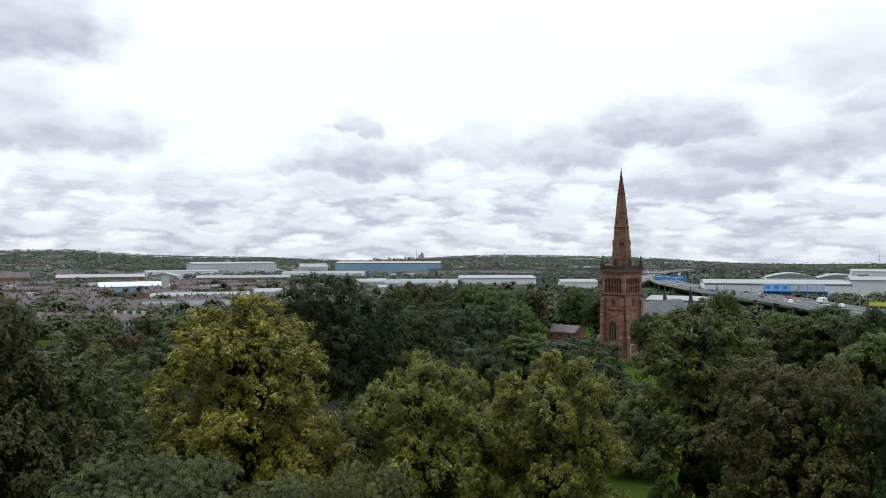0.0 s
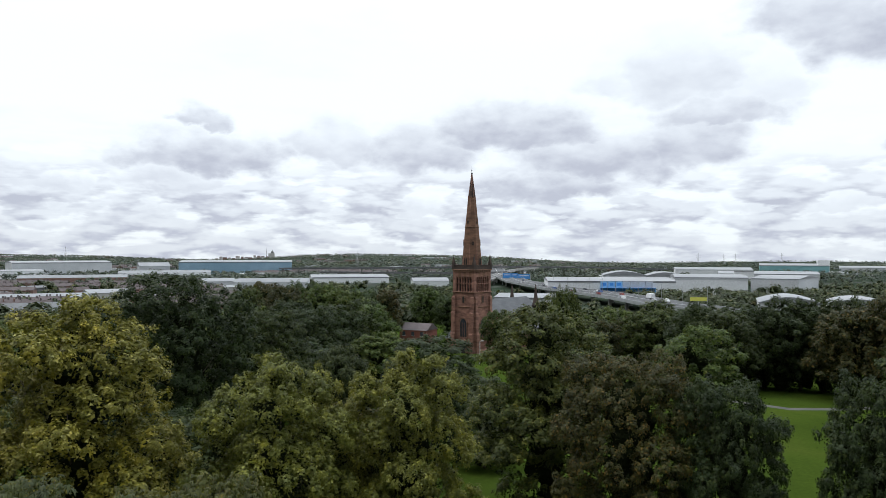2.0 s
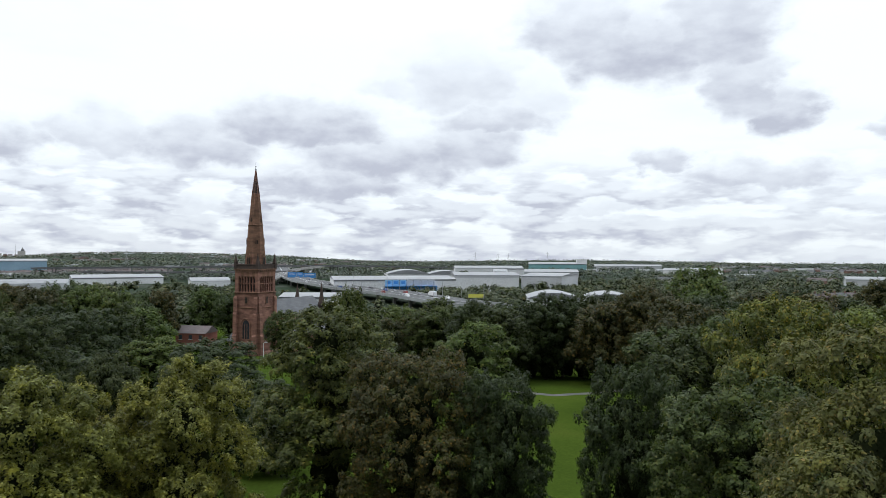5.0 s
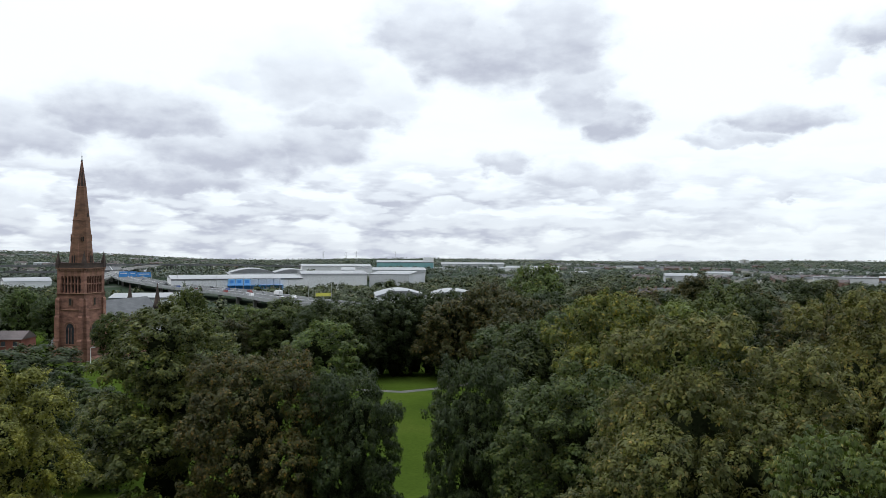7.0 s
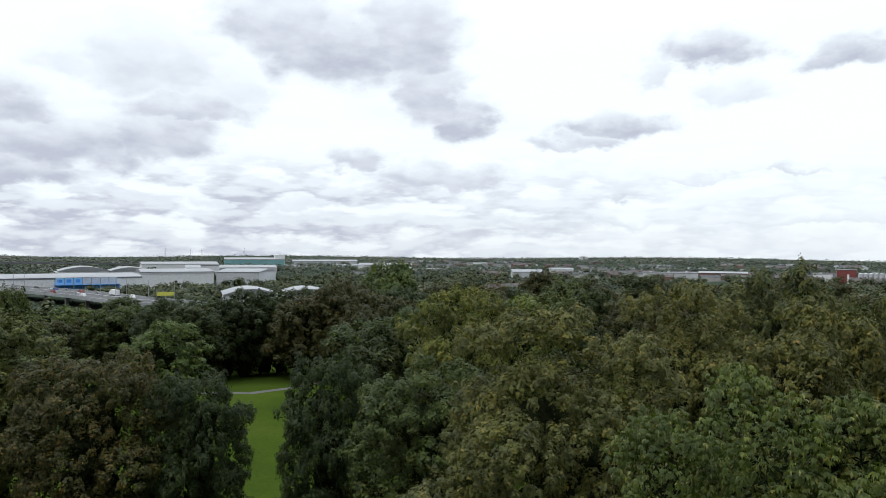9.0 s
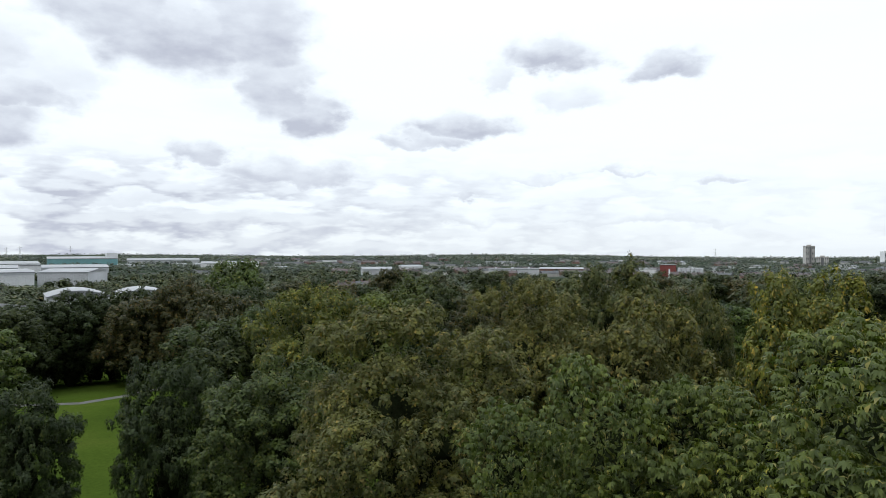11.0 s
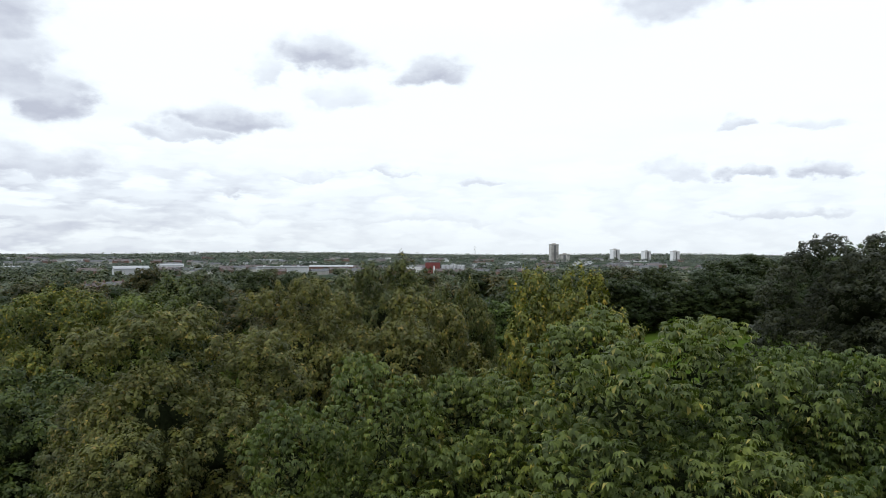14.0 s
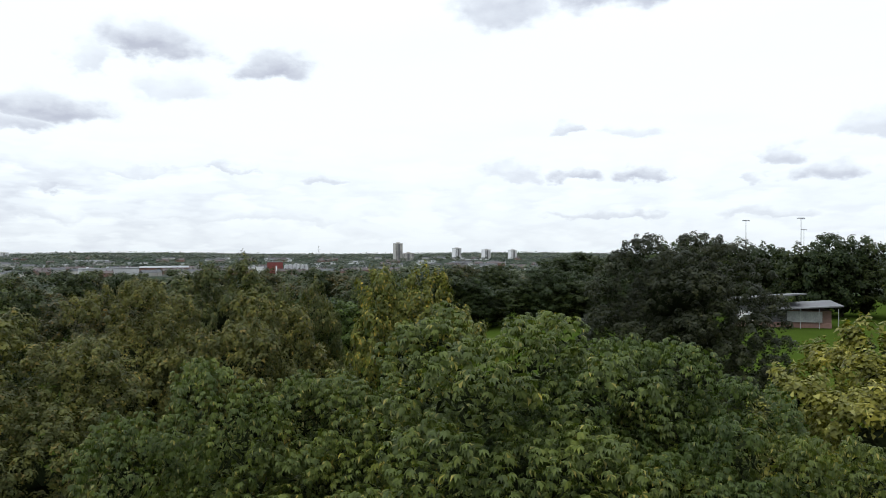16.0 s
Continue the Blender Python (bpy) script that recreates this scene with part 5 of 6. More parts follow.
part("stack", Geo().lathe([(1.2, 0), (0.9, 11)], 12), WHITE_CLAD, chim)
part("rim", Geo().lathe([(1.05, 11), (1.05, 11.4)], 12), CONCRETE, chim)


def tower_block(label, az, dist, w, top, wall, stripe, turn=0.0):
    """A slab of flats: walls, dark balcony stripes, rows of windows, a lift house on the roof."""
    p = on_ground(az, dist)
    h = top - p.z
    b = thing("tower_block", label, "tower block", facing(az, dist, turn, 0.3), "tower blocks on the skyline")
    view_strip(az, dist, w, w)
    x = w / 2
    part("wall", Geo().box(-x, x, 0, w, 0, h), wall, b)
    part("roof", Geo().box(-x - 0.3, x + 0.3, -0.3, w + 0.3, h, h + 0.8), CONCRETE, b)
    part("lift_house", Geo().box(-x * 0.4, x * 0.4, w * 0.3, w * 0.7, h + 0.8, h + 3.6), wall, b)
    part("balcony_stripe", Geo().box(-x * 0.24, x * 0.24, -0.5, 0, 1, h - 1), stripe, b)
    part("balcony_stripe", Geo().box(x, x + 0.5, w * 0.38, w * 0.62, 1, h - 1), stripe, b)
    floors = int(h / 2.9)
    for i in range(floors):
        z = 1.2 + i * (h - 2) / floors
        for s in (-0.82, -0.5, 0.5, 0.82):
            part("window", Geo().box(x * s - 1.2, x * s + 1.2, -0.15, 0, z, z + 1.3), GLASS_DARK, b)
        for s in (0.2, 0.8):
            part("window", Geo().box(x, x + 0.15, w * s - 1.3, w * s + 1.3, z, z + 1.3), GLASS_DARK, b)


tower_block("tall buff tower block with dark corners", 91.85, 1900, 20, 30.0, PALE_RENDER, DARK_CONCRETE, 20)
tower_block("white tower block with a dark central stripe", 96.6, 2050, 20, 16.5, WHITE_PAINT, DARK_CONCRETE, 30)
tower_block("white tower block with a dark central stripe", 98.95, 2150, 20, 12.5, WHITE_PAINT, DARK_CONCRETE, 30)
tower_block("white tower block with a dark central stripe", 101.05, 2200, 20, 11.5, WHITE_PAINT, DARK_CONCRETE, 30)
tower_block("pale distant tower block", 63.8, 3200, 34, -4, WHITE_CLAD, CONCRETE, 10)
tower_block("pale low tower block", 92.6, 1880, 26, 4.5, PALE_RENDER, DARK_CONCRETE, 0)


# houses: a red brick one by the church, terraces on the town side
def house(name, label, az, dist, turn, w, deep, h, wall, roof, group="", rise=None, chimney=True):
    b = thing(name, label, "house", facing(az, dist, turn, 0.2), group)
    x = w / 2
    part("wall", Geo().box(-x, x, 0, deep, 0, h), wall, b)
    rise = rise or deep * 0.38
    part("roof", Geo().gable(-x, x, 0, deep, h, h + rise, 0.3), roof, b)
    part("gable_wall", Geo().gable(-x + 0.02, x - 0.02, 0.5, deep - 0.5, h - 0.2, h + rise - 0.5, 0.28), wall, b)
    n = max(2, int(w / 3))
    for i in range(n):
        px = -x + w * (i + 0.5) / n
        for z in (1.0, h - 2.0):
            wd = part("window", Geo().box(px - 0.6, px + 0.6, -0.08, 0, z, z + 1.4), GLASS_DARK, b)
            part("sill", Geo().box(px - 0.75, px + 0.75, -0.2, 0, z - 0.15, z), PALE_RENDER, wd)
    if chimney:
        part("chimney", Geo().box(x - 1.0, x - 0.2, deep * 0.4, deep * 0.6, h + rise - 0.8, h + rise + 1.3), wall, b)
    return b


house("brick_house", "red brick house with a grey slate roof by the churchyard", 9.3, 262, -28, 11, 9, 5.6, DEEP_BRICK, BROWN_TILE, rise=2.3, chimney=False)
for i in range(11):
    house("terraced_house", "brick terraced house with a brown tiled roof", -29.6 + 0.62 * i, 404 - 5 * i, -38, 5.0, 8, 5.6, PALE_RENDER if i > 6 else BRICK, BROWN_TILE, "terrace on the town side")
for i in range(14):
    house("terraced_house", "brick terraced house with a brown tiled roof", -27.5 + 0.62 * i, 505, 2, 5.4, 8, 5.4, BRICK, BROWN_TILE, "long terrace on the town side")
for i in range(8):
    house("terraced_house", "brick terraced house with a slate roof", 54.3 + 0.62 * i, 560 + 6 * i, 20, 6.2, 8, 5.8, BRICK, BROWN_TILE if i % 3 else SLATE, "terrace beyond the park")

# park pavilion with two mono-pitch roofs
pav = thing("pavilion", "low park pavilion with two sloping grey roofs", "pavilion", facing(120.6, 213, 10, 0.1) @ Matrix.Diagonal((1.15, 1.15, 1.25, 1)))
part("wall", Geo().box(-10, 3, 2, 12, 0, 4.6), DARK_CONCRETE, pav)
part("wall", Geo().box(2, 11, 1, 11, 0, 3.8), BRICK, pav)
part("brick_base", Geo().box(-10.1, 11.1, 0.9, 2.0, 0, 1.1), BRICK, pav)
part("white_wall", Geo().box(-9, -5, 1.6, 2.0, 1.1, 3.4), WHITE_CLAD, pav)
part("shutter", Geo().box(1.5, 9, 0.6, 1.0, 1.3, 3.6), STEEL, pav)
part("roof", Geo().add([(-12, 0, 5.6), (5.5, 0, 7.3), (5.5, 13, 6.6), (-12, 13, 5.2), (-12, 0, 5.9), (5.5, 0, 7.6), (5.5, 13, 6.9), (-12, 13, 5.5)], [(3, 2, 1, 0), (4, 5, 6, 7), (0, 1, 5, 4), (1, 2, 6, 5), (2, 3, 7, 6), (3, 0, 4, 7)]), GREY_ROOF, pav, "upper sloping grey sheet roof")
part("roof", Geo().add([(-2, -1.5, 3.9), (13, -1.5, 4.9), (13, 11, 5.3), (-2, 11, 4.2), (-2, -1.5, 4.15), (13, -1.5, 5.15), (13, 11, 5.55), (-2, 11, 4.45)], [(3, 2, 1, 0), (4, 5, 6, 7), (0, 1, 5, 4), (1, 2, 6, 5), (2, 3, 7, 6), (3, 0, 4, 7)]), GREY_ROOF, pav, "lower sloping grey sheet roof")
for x in (4, 8, 12):
    part("post", Geo().lathe([(0.1, 0), (0.1, 4.4)], 8, pose(x, -1, 0)), STEEL, pav)


def lamp_post(name, label, az, dist, h, paint, arm=1.2, group="", base=None, turn=0.0):
    """A tapered column with a short arm and a flat lantern."""
    p = on_ground(az, dist)
    z = p.z if base is None else base
    b = thing(name, label, "lamp post", pose(p.x, p.y, z, 0, 0, -az + turn), group)
    r = 0.05 + 0.008 * h
    part("column", Geo().lathe([(r * 1.6, 0), (r * 1.6, 1.2), (r, 1.3), (r * 0.6, h)], 8), paint, b)
    part("arm", Geo().tube([(0, 0, h - 0.1), (arm * 0.5, 0, h + 0.15), (arm, 0, h + 0.2)], [r * 0.5, r * 0.45, r * 0.4], 6), paint, b)
    part("lantern", Geo().box(arm - 0.15, arm + 0.75, -0.2, 0.2, h + 0.1, h + 0.32, bevel=0.06), STEEL, b)


lamp_post("street_lamp", "pale grey lamp post in the churchyard", 14.66, 214, 6.6, WHITE_CLAD, 0.4)
lamp_post("street_lamp", "brown lamp post by the churchyard path", 6.5, 170, 5.6, RUST_BROWN, 0.3)


def high_mast(az, dist, top):
    p = on_ground(az, dist)
    b = thing("high_mast_light", "tall slim mast with a ring of floodlights", "mast", pose(p.x, p.y, p.z, 0, 0, -az), "high mast lights")
    h = top - p.z
    part("mast", Geo().lathe([(0.3, 0), (0.13, h)], 8), STEEL, b)
    part("head_frame", Geo().box(-1.6, 1.6, -0.15, 0.15, h - 0.3, h), STEEL, b)
    for x in (-1.5, -0.5, 0.5, 1.5):
        part("floodlight", Geo().box(x - 0.3, x + 0.3, -0.5, -0.1, h - 0.75, h - 0.2, bevel=0.05), DARK_STEEL, b)


high_mast(118.3, 420, 38.8)
high_mast(121.95, 420, 39.6)
high_mast(122.15, 560, 36.4)
high_mast(125.2, 620, 33.5)


# ---- motorway: a raised road with parapets, piers, traffic ----
def raised(name, label, pts, width, piers=True, deck_mat=ASPHALT, rail=STEEL):
    """pts: bearing, distance, height of the road surface."""
    b = thing(name, label, "motorway", kind="structure")
    p = [put(a, d, z) for a, d, z in pts]
    dense = []
    for i in range(len(p) - 1):
        for k in range(8):
            dense.append(p[i].lerp(p[i + 1], k / 8))
    dense.append(p[-1])
    cuts = [[], [], [], []]
    for i, q in enumerate(dense):
        d = dense[min(i + 1, len(dense) - 1)] - dense[max(i - 1, 0)]
        s = Vector((-d.y, d.x, 0)).normalized()
        for k, (o0, o1, lo, hi) in enumerate(((-width / 2, width / 2, -1.1, 0), (-width / 2 - 0.4, -width / 2, -1.3, 0.9), (width / 2, width / 2 + 0.4, -1.3, 0.9), (-0.4, 0.4, 0.02, 0.75))):
            cuts[k].append([tuple(q + s * o0 + Vector((0, 0, lo))), tuple(q + s * o1 + Vector((0, 0, lo))), tuple(q + s * o1 + Vector((0, 0, hi))), tuple(q + s * o0 + Vector((0, 0, hi)))])
        if piers and i % 4 == 2:
            gz = float(lay(q.x, q.y))
            for o in (-width * 0.3, width * 0.3):
                w = q + s * o
                if q.z - 1.1 > gz:
                    part("pier", Geo().box(w.x - 0.9, w.x + 0.9, w.y - 0.9, w.y + 0.9, gz - 0.5, q.z - 1.05), CONCRETE, b)
    part("deck", Geo().loft(cuts[0]), deck_mat, b)
    part("parapet", Geo().loft(cuts[1]), rail, b)
    part("parapet", Geo().loft(cuts[2]), rail, b)
    part("central_barrier", Geo().loft(cuts[3]), rail, b)
    return dense


M_ROAD = [(40, 372, -6.5), (34, 398, -5.5), (29.1, 444, -5), (26.4, 504, -5), (23.7, 563, -5), (21, 625, -5), (17.8, 768, -4.5), (16.2, 980, -3), (15.9, 1250, 0)]
road = raised("motorway", "raised grey motorway with steel parapets", M_ROAD, 26)
raised("viaduct", "long dark concrete viaduct on piers across the valley", [(-1, 1200, 1.5), (4, 1170, 2), (9, 1170, 2.5), (14, 1200, 3), (19, 1230, 3), (24, 1280, 1), (30, 1350, -3), (36, 1450, -8)], 24, True, DARK_CONCRETE, DARK_CONCRETE)
raised("viaduct", "dark concrete slip road on piers", [(2, 1080, -2), (8, 1030, -2), (13, 1000, -1.5), (17, 1020, -1)], 14, True, DARK_CONCRETE, DARK_CONCRETE)
raised("flyover", "pale concrete flyover curving up to the viaduct", [(15.2, 820, -5), (16.4, 1000, -2), (17.4, 1120, 0), (19.2, 1230, 2), (22, 1300, 2)], 12, True, DARK_CONCRETE, CONCRETE)
gantry = thing("sign_gantry", "blue motorway sign boards on a steel gantry", "road sign", facing(17.6, 850, 0, 0))
part("gantry_beam", Geo().box(-17, 17, -0.3, 0.3, 10.2, 11.0), STEEL, gantry)
for x in (-16.5, 16.5):
    part("leg", Geo().box(x - 0.4, x + 0.4, -0.4, 0.4, 0, 10.3), STEEL, gantry)
for x0, x1, z in ((-16, -6.5, 14), (-6, 1.5, 14), (2, 16, 13)):
    part("sign_board", Geo().box(x0, x1, -0.6, -0.3, 7.5, z), SIGN_BLUE, gantry)
    part("sign_lettering", Geo().box(x0 + 1.5, x1 - 1.5, -0.64, -0.6, z - 2.4, z - 1.6), WHITE_CLAD, gantry)
ban = thing("banner", "long yellow banner on a roadside fence", "banner", facing(31.4, 470, 6))
part("sheet", Geo().box(-5, 5, -0.05, 0.05, 7.6, 9.8), YELLOW, ban)
for x in (-5, 0, 5):
    part("post", Geo().box(x - 0.12, x + 0.12, 0.05, 0.3, 0, 10.2), STEEL, ban)


def car_parts(b, paint, long=4.3, wide=1.75, van=False):
    x, y = long / 2, wide / 2
    hood = 0.95 if not van else 1.1
    top = 1.45 if not van else 2.1
    part("body", Geo().loft([[(-x, s * y * 0.94, 0.35), (x, s * y * 0.94, 0.35), (x, s * y, 0.75), (x * 0.93, s * y * 0.96, hood), (-x * 0.95, s * y * 0.96, hood), (-x, s * y, 0.75)] for s in (-1, 1)]), paint, b)
    c0, c1 = (-x * 0.85, x * 0.35) if not van else (-x * 0.92, x * 0.62)
    part("cabin", Geo().loft([[(c0, s * y * 0.92, hood), (c1 + 0.5, s * y * 0.92, hood), (c1, s * y * 0.78, top), (c0 + 0.35, s * y * 0.78, top)] for s in (-1, 1)]), GLASS_DARK if not van else paint, b)
    part("roof", Geo().box(c0 + 0.35, c1, -y * 0.76, y * 0.76, top, top + 0.05, bevel=0.02), paint, b)
    for wx in (-x * 0.62, x * 0.62):
        for wy in (-y, y):
            w = part("tyre", Geo().lathe([(0.33, -0.1), (0.33, 0.1)], 12, pose(wx, wy * 0.93, 0.33, 90)), RUBBER, b)
            part("rim", Geo().lathe([(0.2, -0.115), (0.2, 0.115)], 10, pose(wx, wy * 0.93, 0.33, 90)), STEEL, w)


def on_road(t, off, name, label, category, back=False, group=""):
    """A vehicle's pose on the motorway at a share t of its length, off metres from the middle."""
    i = min(int(t * (len(road) - 1)), len(road) - 2)
    q = road[i].lerp(road[i + 1], t * (len(road) - 1) - i)
    d = road[i + 1] - road[i]
    s = Vector((-d.y, d.x, 0)).normalized()
    q = q + s * off
    return thing(name, label, category, pose(q.x, q.y, q.z + 0.01, 0, 0, math.degrees(math.atan2(d.y, d.x)) + (180 if back else 0)), group)


traffic = random.Random(4)
for i in range(26):
    k = traffic.randrange(len(PAINTS))
    side = traffic.choice((-1, 1))
    van = traffic.random() < 0.25
    c = on_road(0.24 + 0.70 * (i + traffic.uniform(0.1, 0.9)) / 26, side * traffic.choice((3, 6.5, 10)), "van" if van else "car", "%s %s driving on the motorway" % (("white", "black", "grey", "dark blue", "red")[k], "van" if van else "car"), "van" if van else "car", side < 0, "motorway traffic")
    car_parts(c, PAINTS[k], 5.2 if van else 4.3, 2.0 if van else 1.75, van)
lorry = on_road(0.335, -6.5, "lorry", "white box lorry on the motorway", "lorry")
part("box", Geo().box(-5.5, 2.6, -1.25, 1.25, 1.0, 3.9, bevel=0.06), WHITE_CLAD, lorry)
part("cab", Geo().loft([[(2.8, s * 1.2, 0.6), (5.0, s * 1.2, 0.6), (5.0, s * 1.2, 1.9), (4.6, s * 1.15, 3.0), (2.8, s * 1.2, 3.2)] for s in (-1, 1)]), WHITE_CLAD, lorry)
part("windscreen", Geo().loft([[(5.02, s * 1.05, 1.95), (5.06, s * 1.05, 1.95), (4.68, s * 1.0, 2.95), (4.64, s * 1.0, 2.95)] for s in (-1, 1)]), GLASS_DARK, lorry)
part("chassis", Geo().box(-5.4, 4.8, -0.9, 0.9, 0.55, 1.0), DARK_STEEL, lorry)
for wx in (-4.2, -3.0, 3.6):
    for wy in (-1.1, 1.1):
        part("tyre", Geo().lathe([(0.5, -0.18), (0.5, 0.18)], 12, pose(wx, wy, 0.5, 90)), RUBBER, lorry)

for i in range(14):
    t = 0.18 + 0.6 * i / 14
    q = road[int(t * (len(road) - 1))]
    az = math.degrees(math.atan2(q.x, q.y))
    lamp_post("motorway_lamp", "tall galvanised motorway lamp post", az, math.hypot(q.x, q.y) + (15 if i % 2 else -15), 12 if i % 2 else 13, STEEL, 1.8, "motorway lamps", q.z - 1.2, 90)

# cars parked under the big oak
for i in range(7):
    k = (0, 1, 2, 0, 4, 1, 3)[i]
    c = thing("parked_car", "%s car parked beneath the trees" % ("white", "black", "grey", "dark blue", "red")[k], "car", facing(-8.6 + 0.95 * i, 131 + 2 * (i % 2), 75), "parked cars under the oak")
    car_parts(c, PAINTS[k])


def pylon(az, dist, h):
    b = thing("pylon", "distant grey lattice electricity pylon", "pylon", facing(az, dist, 25), "pylons on the skyline")
    for sx_, sy_ in ((-1, -1), (1, -1), (1, 1), (-1, 1)):
        part("leg", Geo().tube([(sx_ * h * 0.1, sy_ * h * 0.1, 0), (sx_ * h * 0.03, sy_ * h * 0.03, h * 0.6), (sx_ * 0.2, sy_ * 0.2, h)], [0.2, 0.18, 0.12], 4), STEEL, b)
    for k in range(6):
        z0, z1 = h * 0.1 * k, h * 0.1 * (k + 1)
        w0, w1 = h * (0.1 - 0.0117 * k), h * (0.1 - 0.0117 * (k + 1))
        part("brace", Geo().tube([(-w0, -w0, z0), (w1, -w1, z1)], [0.1, 0.1], 4).tube([(w0, -w0, z0), (-w1, -w1, z1)], [0.1, 0.1], 4), STEEL, b)
    for z, w in ((0.66, 0.17), (0.78, 0.22), (0.9, 0.15)):
        part("cross_arm", Geo().tube([(-h * w, 0, h * z), (0, 0, h * (z + 0.03)), (h * w, 0, h * z)], [0.1, 0.25, 0.1], 4), STEEL, b)


for az, d, h in ((-25.7, 2300, 46), (-16.1, 2400, 50), (4.9, 1750, 42), (31.4, 2600, 48), (33.2, 2700, 44), (34.0, 2600, 46), (37.1, 3000, 50), (85.5, 2800, 46)):
    pylon(az, d, h)

# hilltop houses and a domed block on the far ridge
for i in range(14):
    b = thing("apartment_building", "pale hilltop apartment building among trees", "building", facing(-5.8 + 0.31 * i, 3380 + 25 * (i % 3), 8 * (i % 3)), "buildings on the ridge")
    w, h = 11 + 2 * (i % 3), 9 + 2.5 * ((i * 7) % 4)
    part("wall", Geo().box(-w / 2, w / 2, 0, 14, -4, h), PALE_RENDER if i % 2 else BRICK, b)
    part("roof", Geo().gable(-w / 2, w / 2, 0, 14, h, h + 4, 0.3), BROWN_TILE, b)
dome = thing("domed_building", "distant domed building with a thin mast", "building", facing(-1.75, 3400, 0))
part("wall", Geo().box(-14, 14, 0, 20, -6, 26), PALE_RENDER, dome)
part("dome", Geo().lathe([(7, 26), (6.6, 30), (4.5, 34), (1.2, 37), (0.8, 42)], 12, pose(4, 10, 0)), DARK_CONCRETE, dome)
part("mast", Geo().lathe([(0.9, 0), (0.4, 52)], 6, pose(-22, 10, 0)), DARK_STEEL, dome)


# ---- the valley: far woods and roofs, too many to count ----
rng = np.random.default_rng(5)


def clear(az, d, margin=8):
    """Whether a spot is off the roofs, the roads and the strips kept open towards the camera."""
    for a, dist, w, deep, front in VIEW_STRIPS:
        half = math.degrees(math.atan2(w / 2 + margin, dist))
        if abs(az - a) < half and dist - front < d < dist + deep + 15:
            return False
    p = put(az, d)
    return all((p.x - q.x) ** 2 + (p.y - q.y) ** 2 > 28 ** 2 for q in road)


def built_up(x, y):
    """Patches of streets between the woods, above zero where the houses stand."""
    return math.sin(x / 130 + 1) * math.sin(y / 170) + 0.5 * math.sin(x / 47) * math.sin(y / 61 + 2) - 0.32


def far_wood(name, label, spots, leaves, leaf, material, core=True, upward=0.55):
    """Many small trees in one mesh: each a ragged cluster of leaf clumps on a short stem."""
    at = np.array([(x, y, z + 0.5 * h) for x, y, z, h, r in spots])
    # the core lumps carry the same painted shade as the nearer crowns
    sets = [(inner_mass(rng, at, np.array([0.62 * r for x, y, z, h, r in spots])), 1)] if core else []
    for x, y, z, h, r in spots:
        d = unit(rng.normal(size=(leaves, 3)))
        d[:, 2] = np.where(d[:, 2] < -0.3, -d[:, 2], d[:, 2])
        squash = rng.uniform(0.75, 1.25, (leaves, 1))
        lump = 1 + 0.28 * np.sin(d[:, :1] * 5 + x) * np.cos(d[:, 1:2] * 4 + y)
        p = np.array([x, y, z + h * 0.52]) + d * np.array([r, r, h * 0.46]) * squash * lump * 0.85
        n = unit(d + 0.2 * rng.normal(size=d.shape) + np.array([0, 0, upward]))
        a, b = frame_of(n, rng)
        s = leaf * r
        sets.append((slivers(rng, p - a * s * 0.5, n, a, s, s * 0.9), 0))
    me = leaves_mesh(name, sets, (material, INNER_SHADE))
    tagged(new(name, me), label, "trees", kind="stuff")


def scatter(n, az0, az1, d0, d1, h0, h1, power=1.0):
    out = []
    while len(out) < n:
        az = rng.uniform(az0, az1)
        d = 1 / (1 / d1 + (1 / d0 - 1 / d1) * rng.uniform() ** power)
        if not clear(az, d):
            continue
        p = put(az, d)
        if d > 900 and built_up(p.x, p.y) > 0 and rng.uniform() < 0.8:
            continue
        h = rng.uniform(h0, h1) * (1.25 if rng.uniform() < 0.06 else 1)
        out.append((p.x, p.y, float(lay(p.x, p.y)), h, h * rng.uniform(0.42, 0.7)))
    return out


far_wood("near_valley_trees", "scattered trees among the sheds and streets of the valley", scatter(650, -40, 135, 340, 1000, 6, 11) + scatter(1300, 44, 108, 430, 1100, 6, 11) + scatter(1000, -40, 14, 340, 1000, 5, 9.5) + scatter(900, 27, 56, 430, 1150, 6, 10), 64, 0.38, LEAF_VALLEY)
far_wood("valley_trees", "hedges and trees across the far valley", scatter(3400, -42, 30, 900, 2600, 6, 11) + scatter(3600, 30, 138, 900, 2600, 6, 11), 26, 0.6, LEAF_FAR_HAZE, False, 1.0)
far_wood("ridge_woods", "dark woods along the skyline", scatter(12000, -44, 32, 1900, 4880, 7, 12, 0.8) + scatter(16000, 32, 138, 2200, 4880, 7, 12), 7, 1.0, LEAF_FAR_HAZE, False, 1.4)


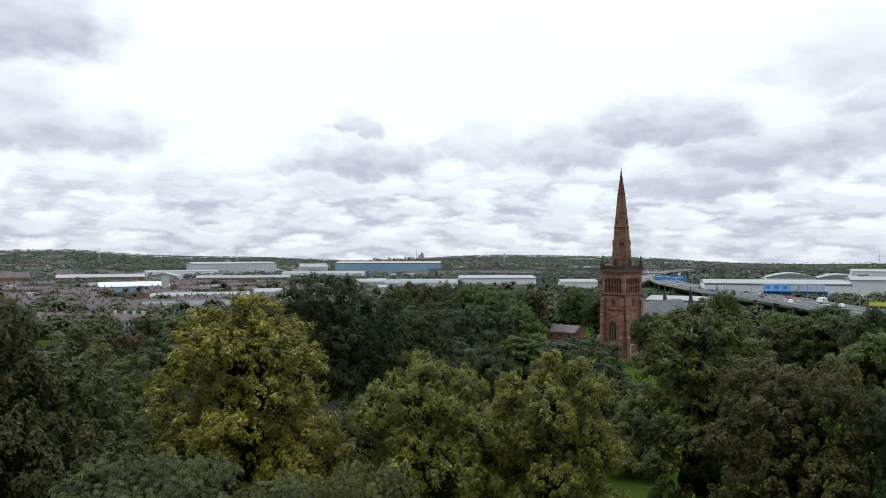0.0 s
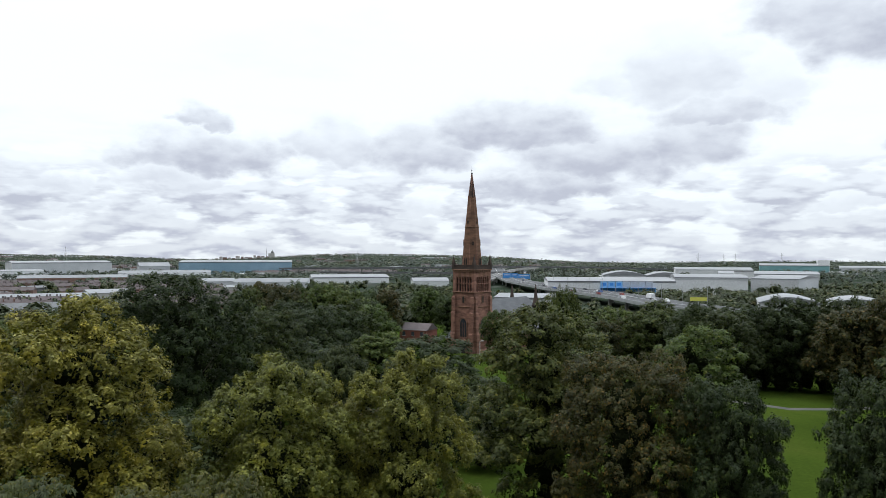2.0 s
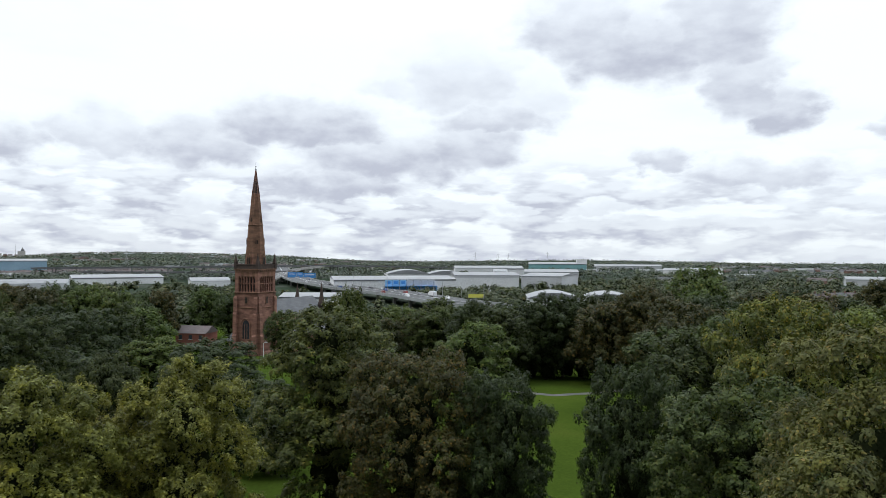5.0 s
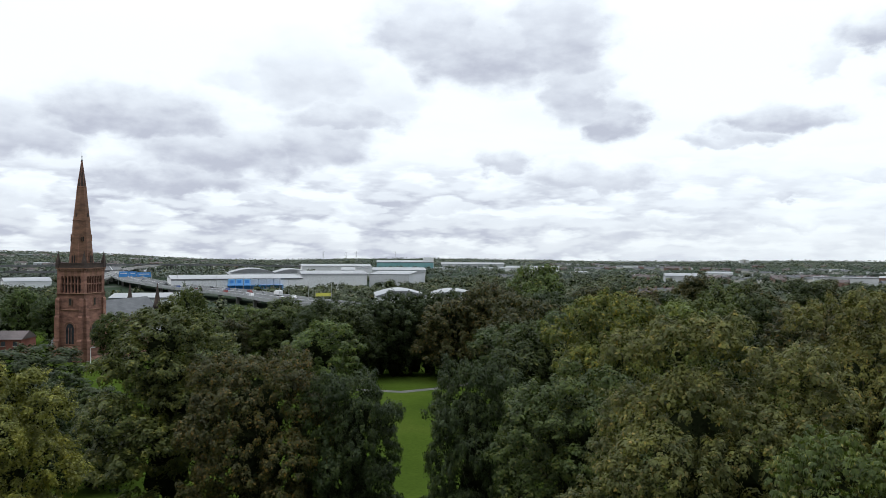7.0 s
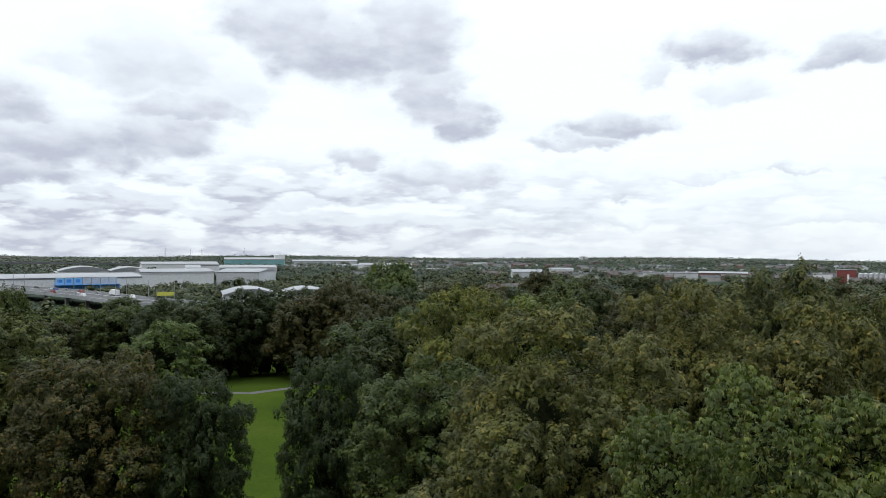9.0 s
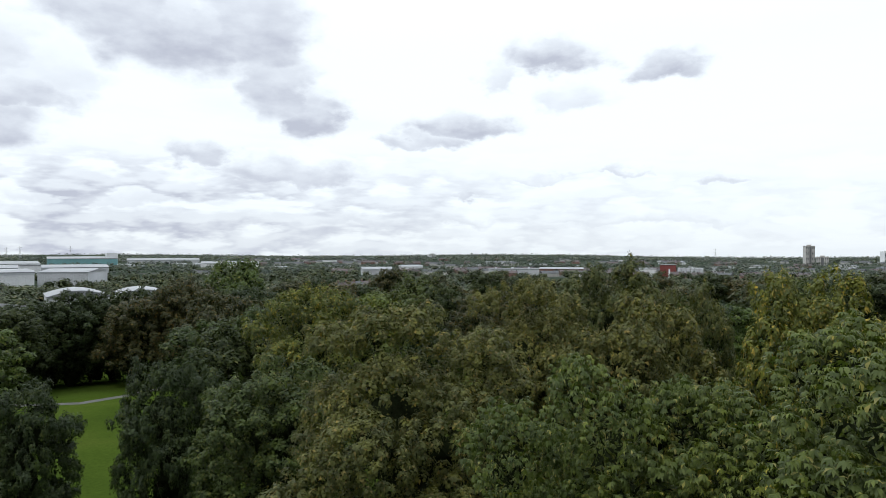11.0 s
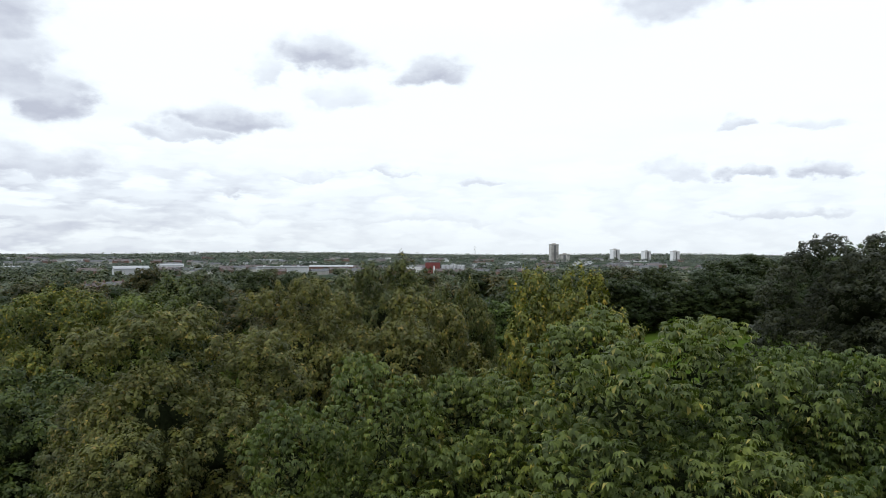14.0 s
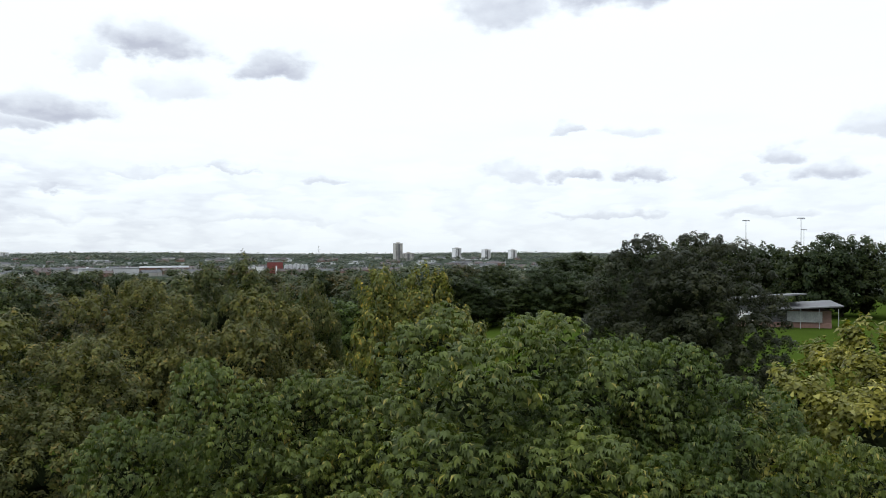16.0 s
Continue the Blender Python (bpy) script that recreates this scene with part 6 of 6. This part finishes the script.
def far_roofs(name, label, n, az0, az1, d0, d1, wall, roof):
    """Small gabled houses in one mesh, in short rows."""
    g, h = Geo(), Geo()
    while n > 0:
        az = rng.uniform(az0, az1)
        d = 1 / (1 / d1 + (1 / d0 - 1 / d1) * rng.uniform())
        turn = rng.uniform(-40, 40)
        row = int(rng.integers(2, 7))
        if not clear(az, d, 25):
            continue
        p = put(az, d)
        if d > 900 and built_up(p.x, p.y) < -0.05:
            continue
        m = facing(az, d, turn, 0.3)
        for k in range(row):
            x0 = k * 6.4
            t = 4.6 + rng.uniform(-0.3, 0.6)
            h.box(x0, x0 + 6.2, 0, 8, 0, t, m)
            g.gable(x0, x0 + 6.2, 0, 8, t, t + 3.0, 0.25, 0, m)
            g.box(x0 + 5.2, x0 + 6.0, 3.6, 4.4, t + 2.0, t + 4.2, m)
        n -= row
    tagged(part(name + "_walls", h, wall), "walls of " + label, "houses", kind="stuff")
    tagged(part(name + "_roofs", g, roof), "roofs of " + label, "houses", kind="stuff")


far_roofs("town_side", "distant brick terraces on the town side", 560, -42, -7, 470, 2200, BRICK, BROWN_TILE)
far_roofs("hill_side", "distant rendered houses on the hillside", 520, -42, 30, 1300, 3700, PALE_RENDER, BROWN_TILE)
far_roofs("ridge_side", "distant brick houses below the ridge", 520, -42, 28, 1500, 3700, BRICK, BROWN_TILE)
far_roofs("east_side", "distant brick houses beyond the park", 420, 44, 108, 900, 3200, BRICK, BROWN_TILE)
far_roofs("east_side_pale", "distant rendered houses beyond the park", 380, 44, 108, 900, 3200, PALE_RENDER, SLATE)


def far_sheds(name, label, n, az0, az1, d0, d1, wall, roof):
    g, h = Geo(), Geo()
    while n > 0:
        az = rng.uniform(az0, az1)
        d = 1 / (1 / d1 + (1 / d0 - 1 / d1) * rng.uniform())
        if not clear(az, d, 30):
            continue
        m = facing(az, d, rng.uniform(-25, 25), 0.3)
        w, deep, t = rng.uniform(0.014, 0.04) * d, rng.uniform(12, 26), rng.uniform(3.0, 4.8)
        h.box(-w / 2, w / 2, 0, deep, 0, t, m)
        g.gable(-w / 2, w / 2, 0, deep, t, t + deep * 0.08, 0.5, 0, m)
        n -= 1
    tagged(part(name + "_walls", h, wall), "walls of " + label, "sheds", kind="stuff")
    tagged(part(name + "_roofs", g, roof), "roofs of " + label, "sheds", kind="stuff")


far_sheds("town_sheds", "low workshops on the town side", 26, -34, -6, 480, 1100, DARK_CONCRETE, GREY_ROOF)
far_sheds("town_pale_sheds", "low pale-roofed workshops on the town side", 14, -32, 2, 560, 1300, PALE_RENDER, WHITE_ROOF)
far_sheds("white_sheds", "distant white industrial sheds", 46, -30, 60, 1050, 3200, GREY_CLAD, WHITE_ROOF)
far_sheds("eastern_sheds", "distant pale industrial sheds", 44, 55, 100, 1000, 3200, WHITE_CLAD, GREY_ROOF)
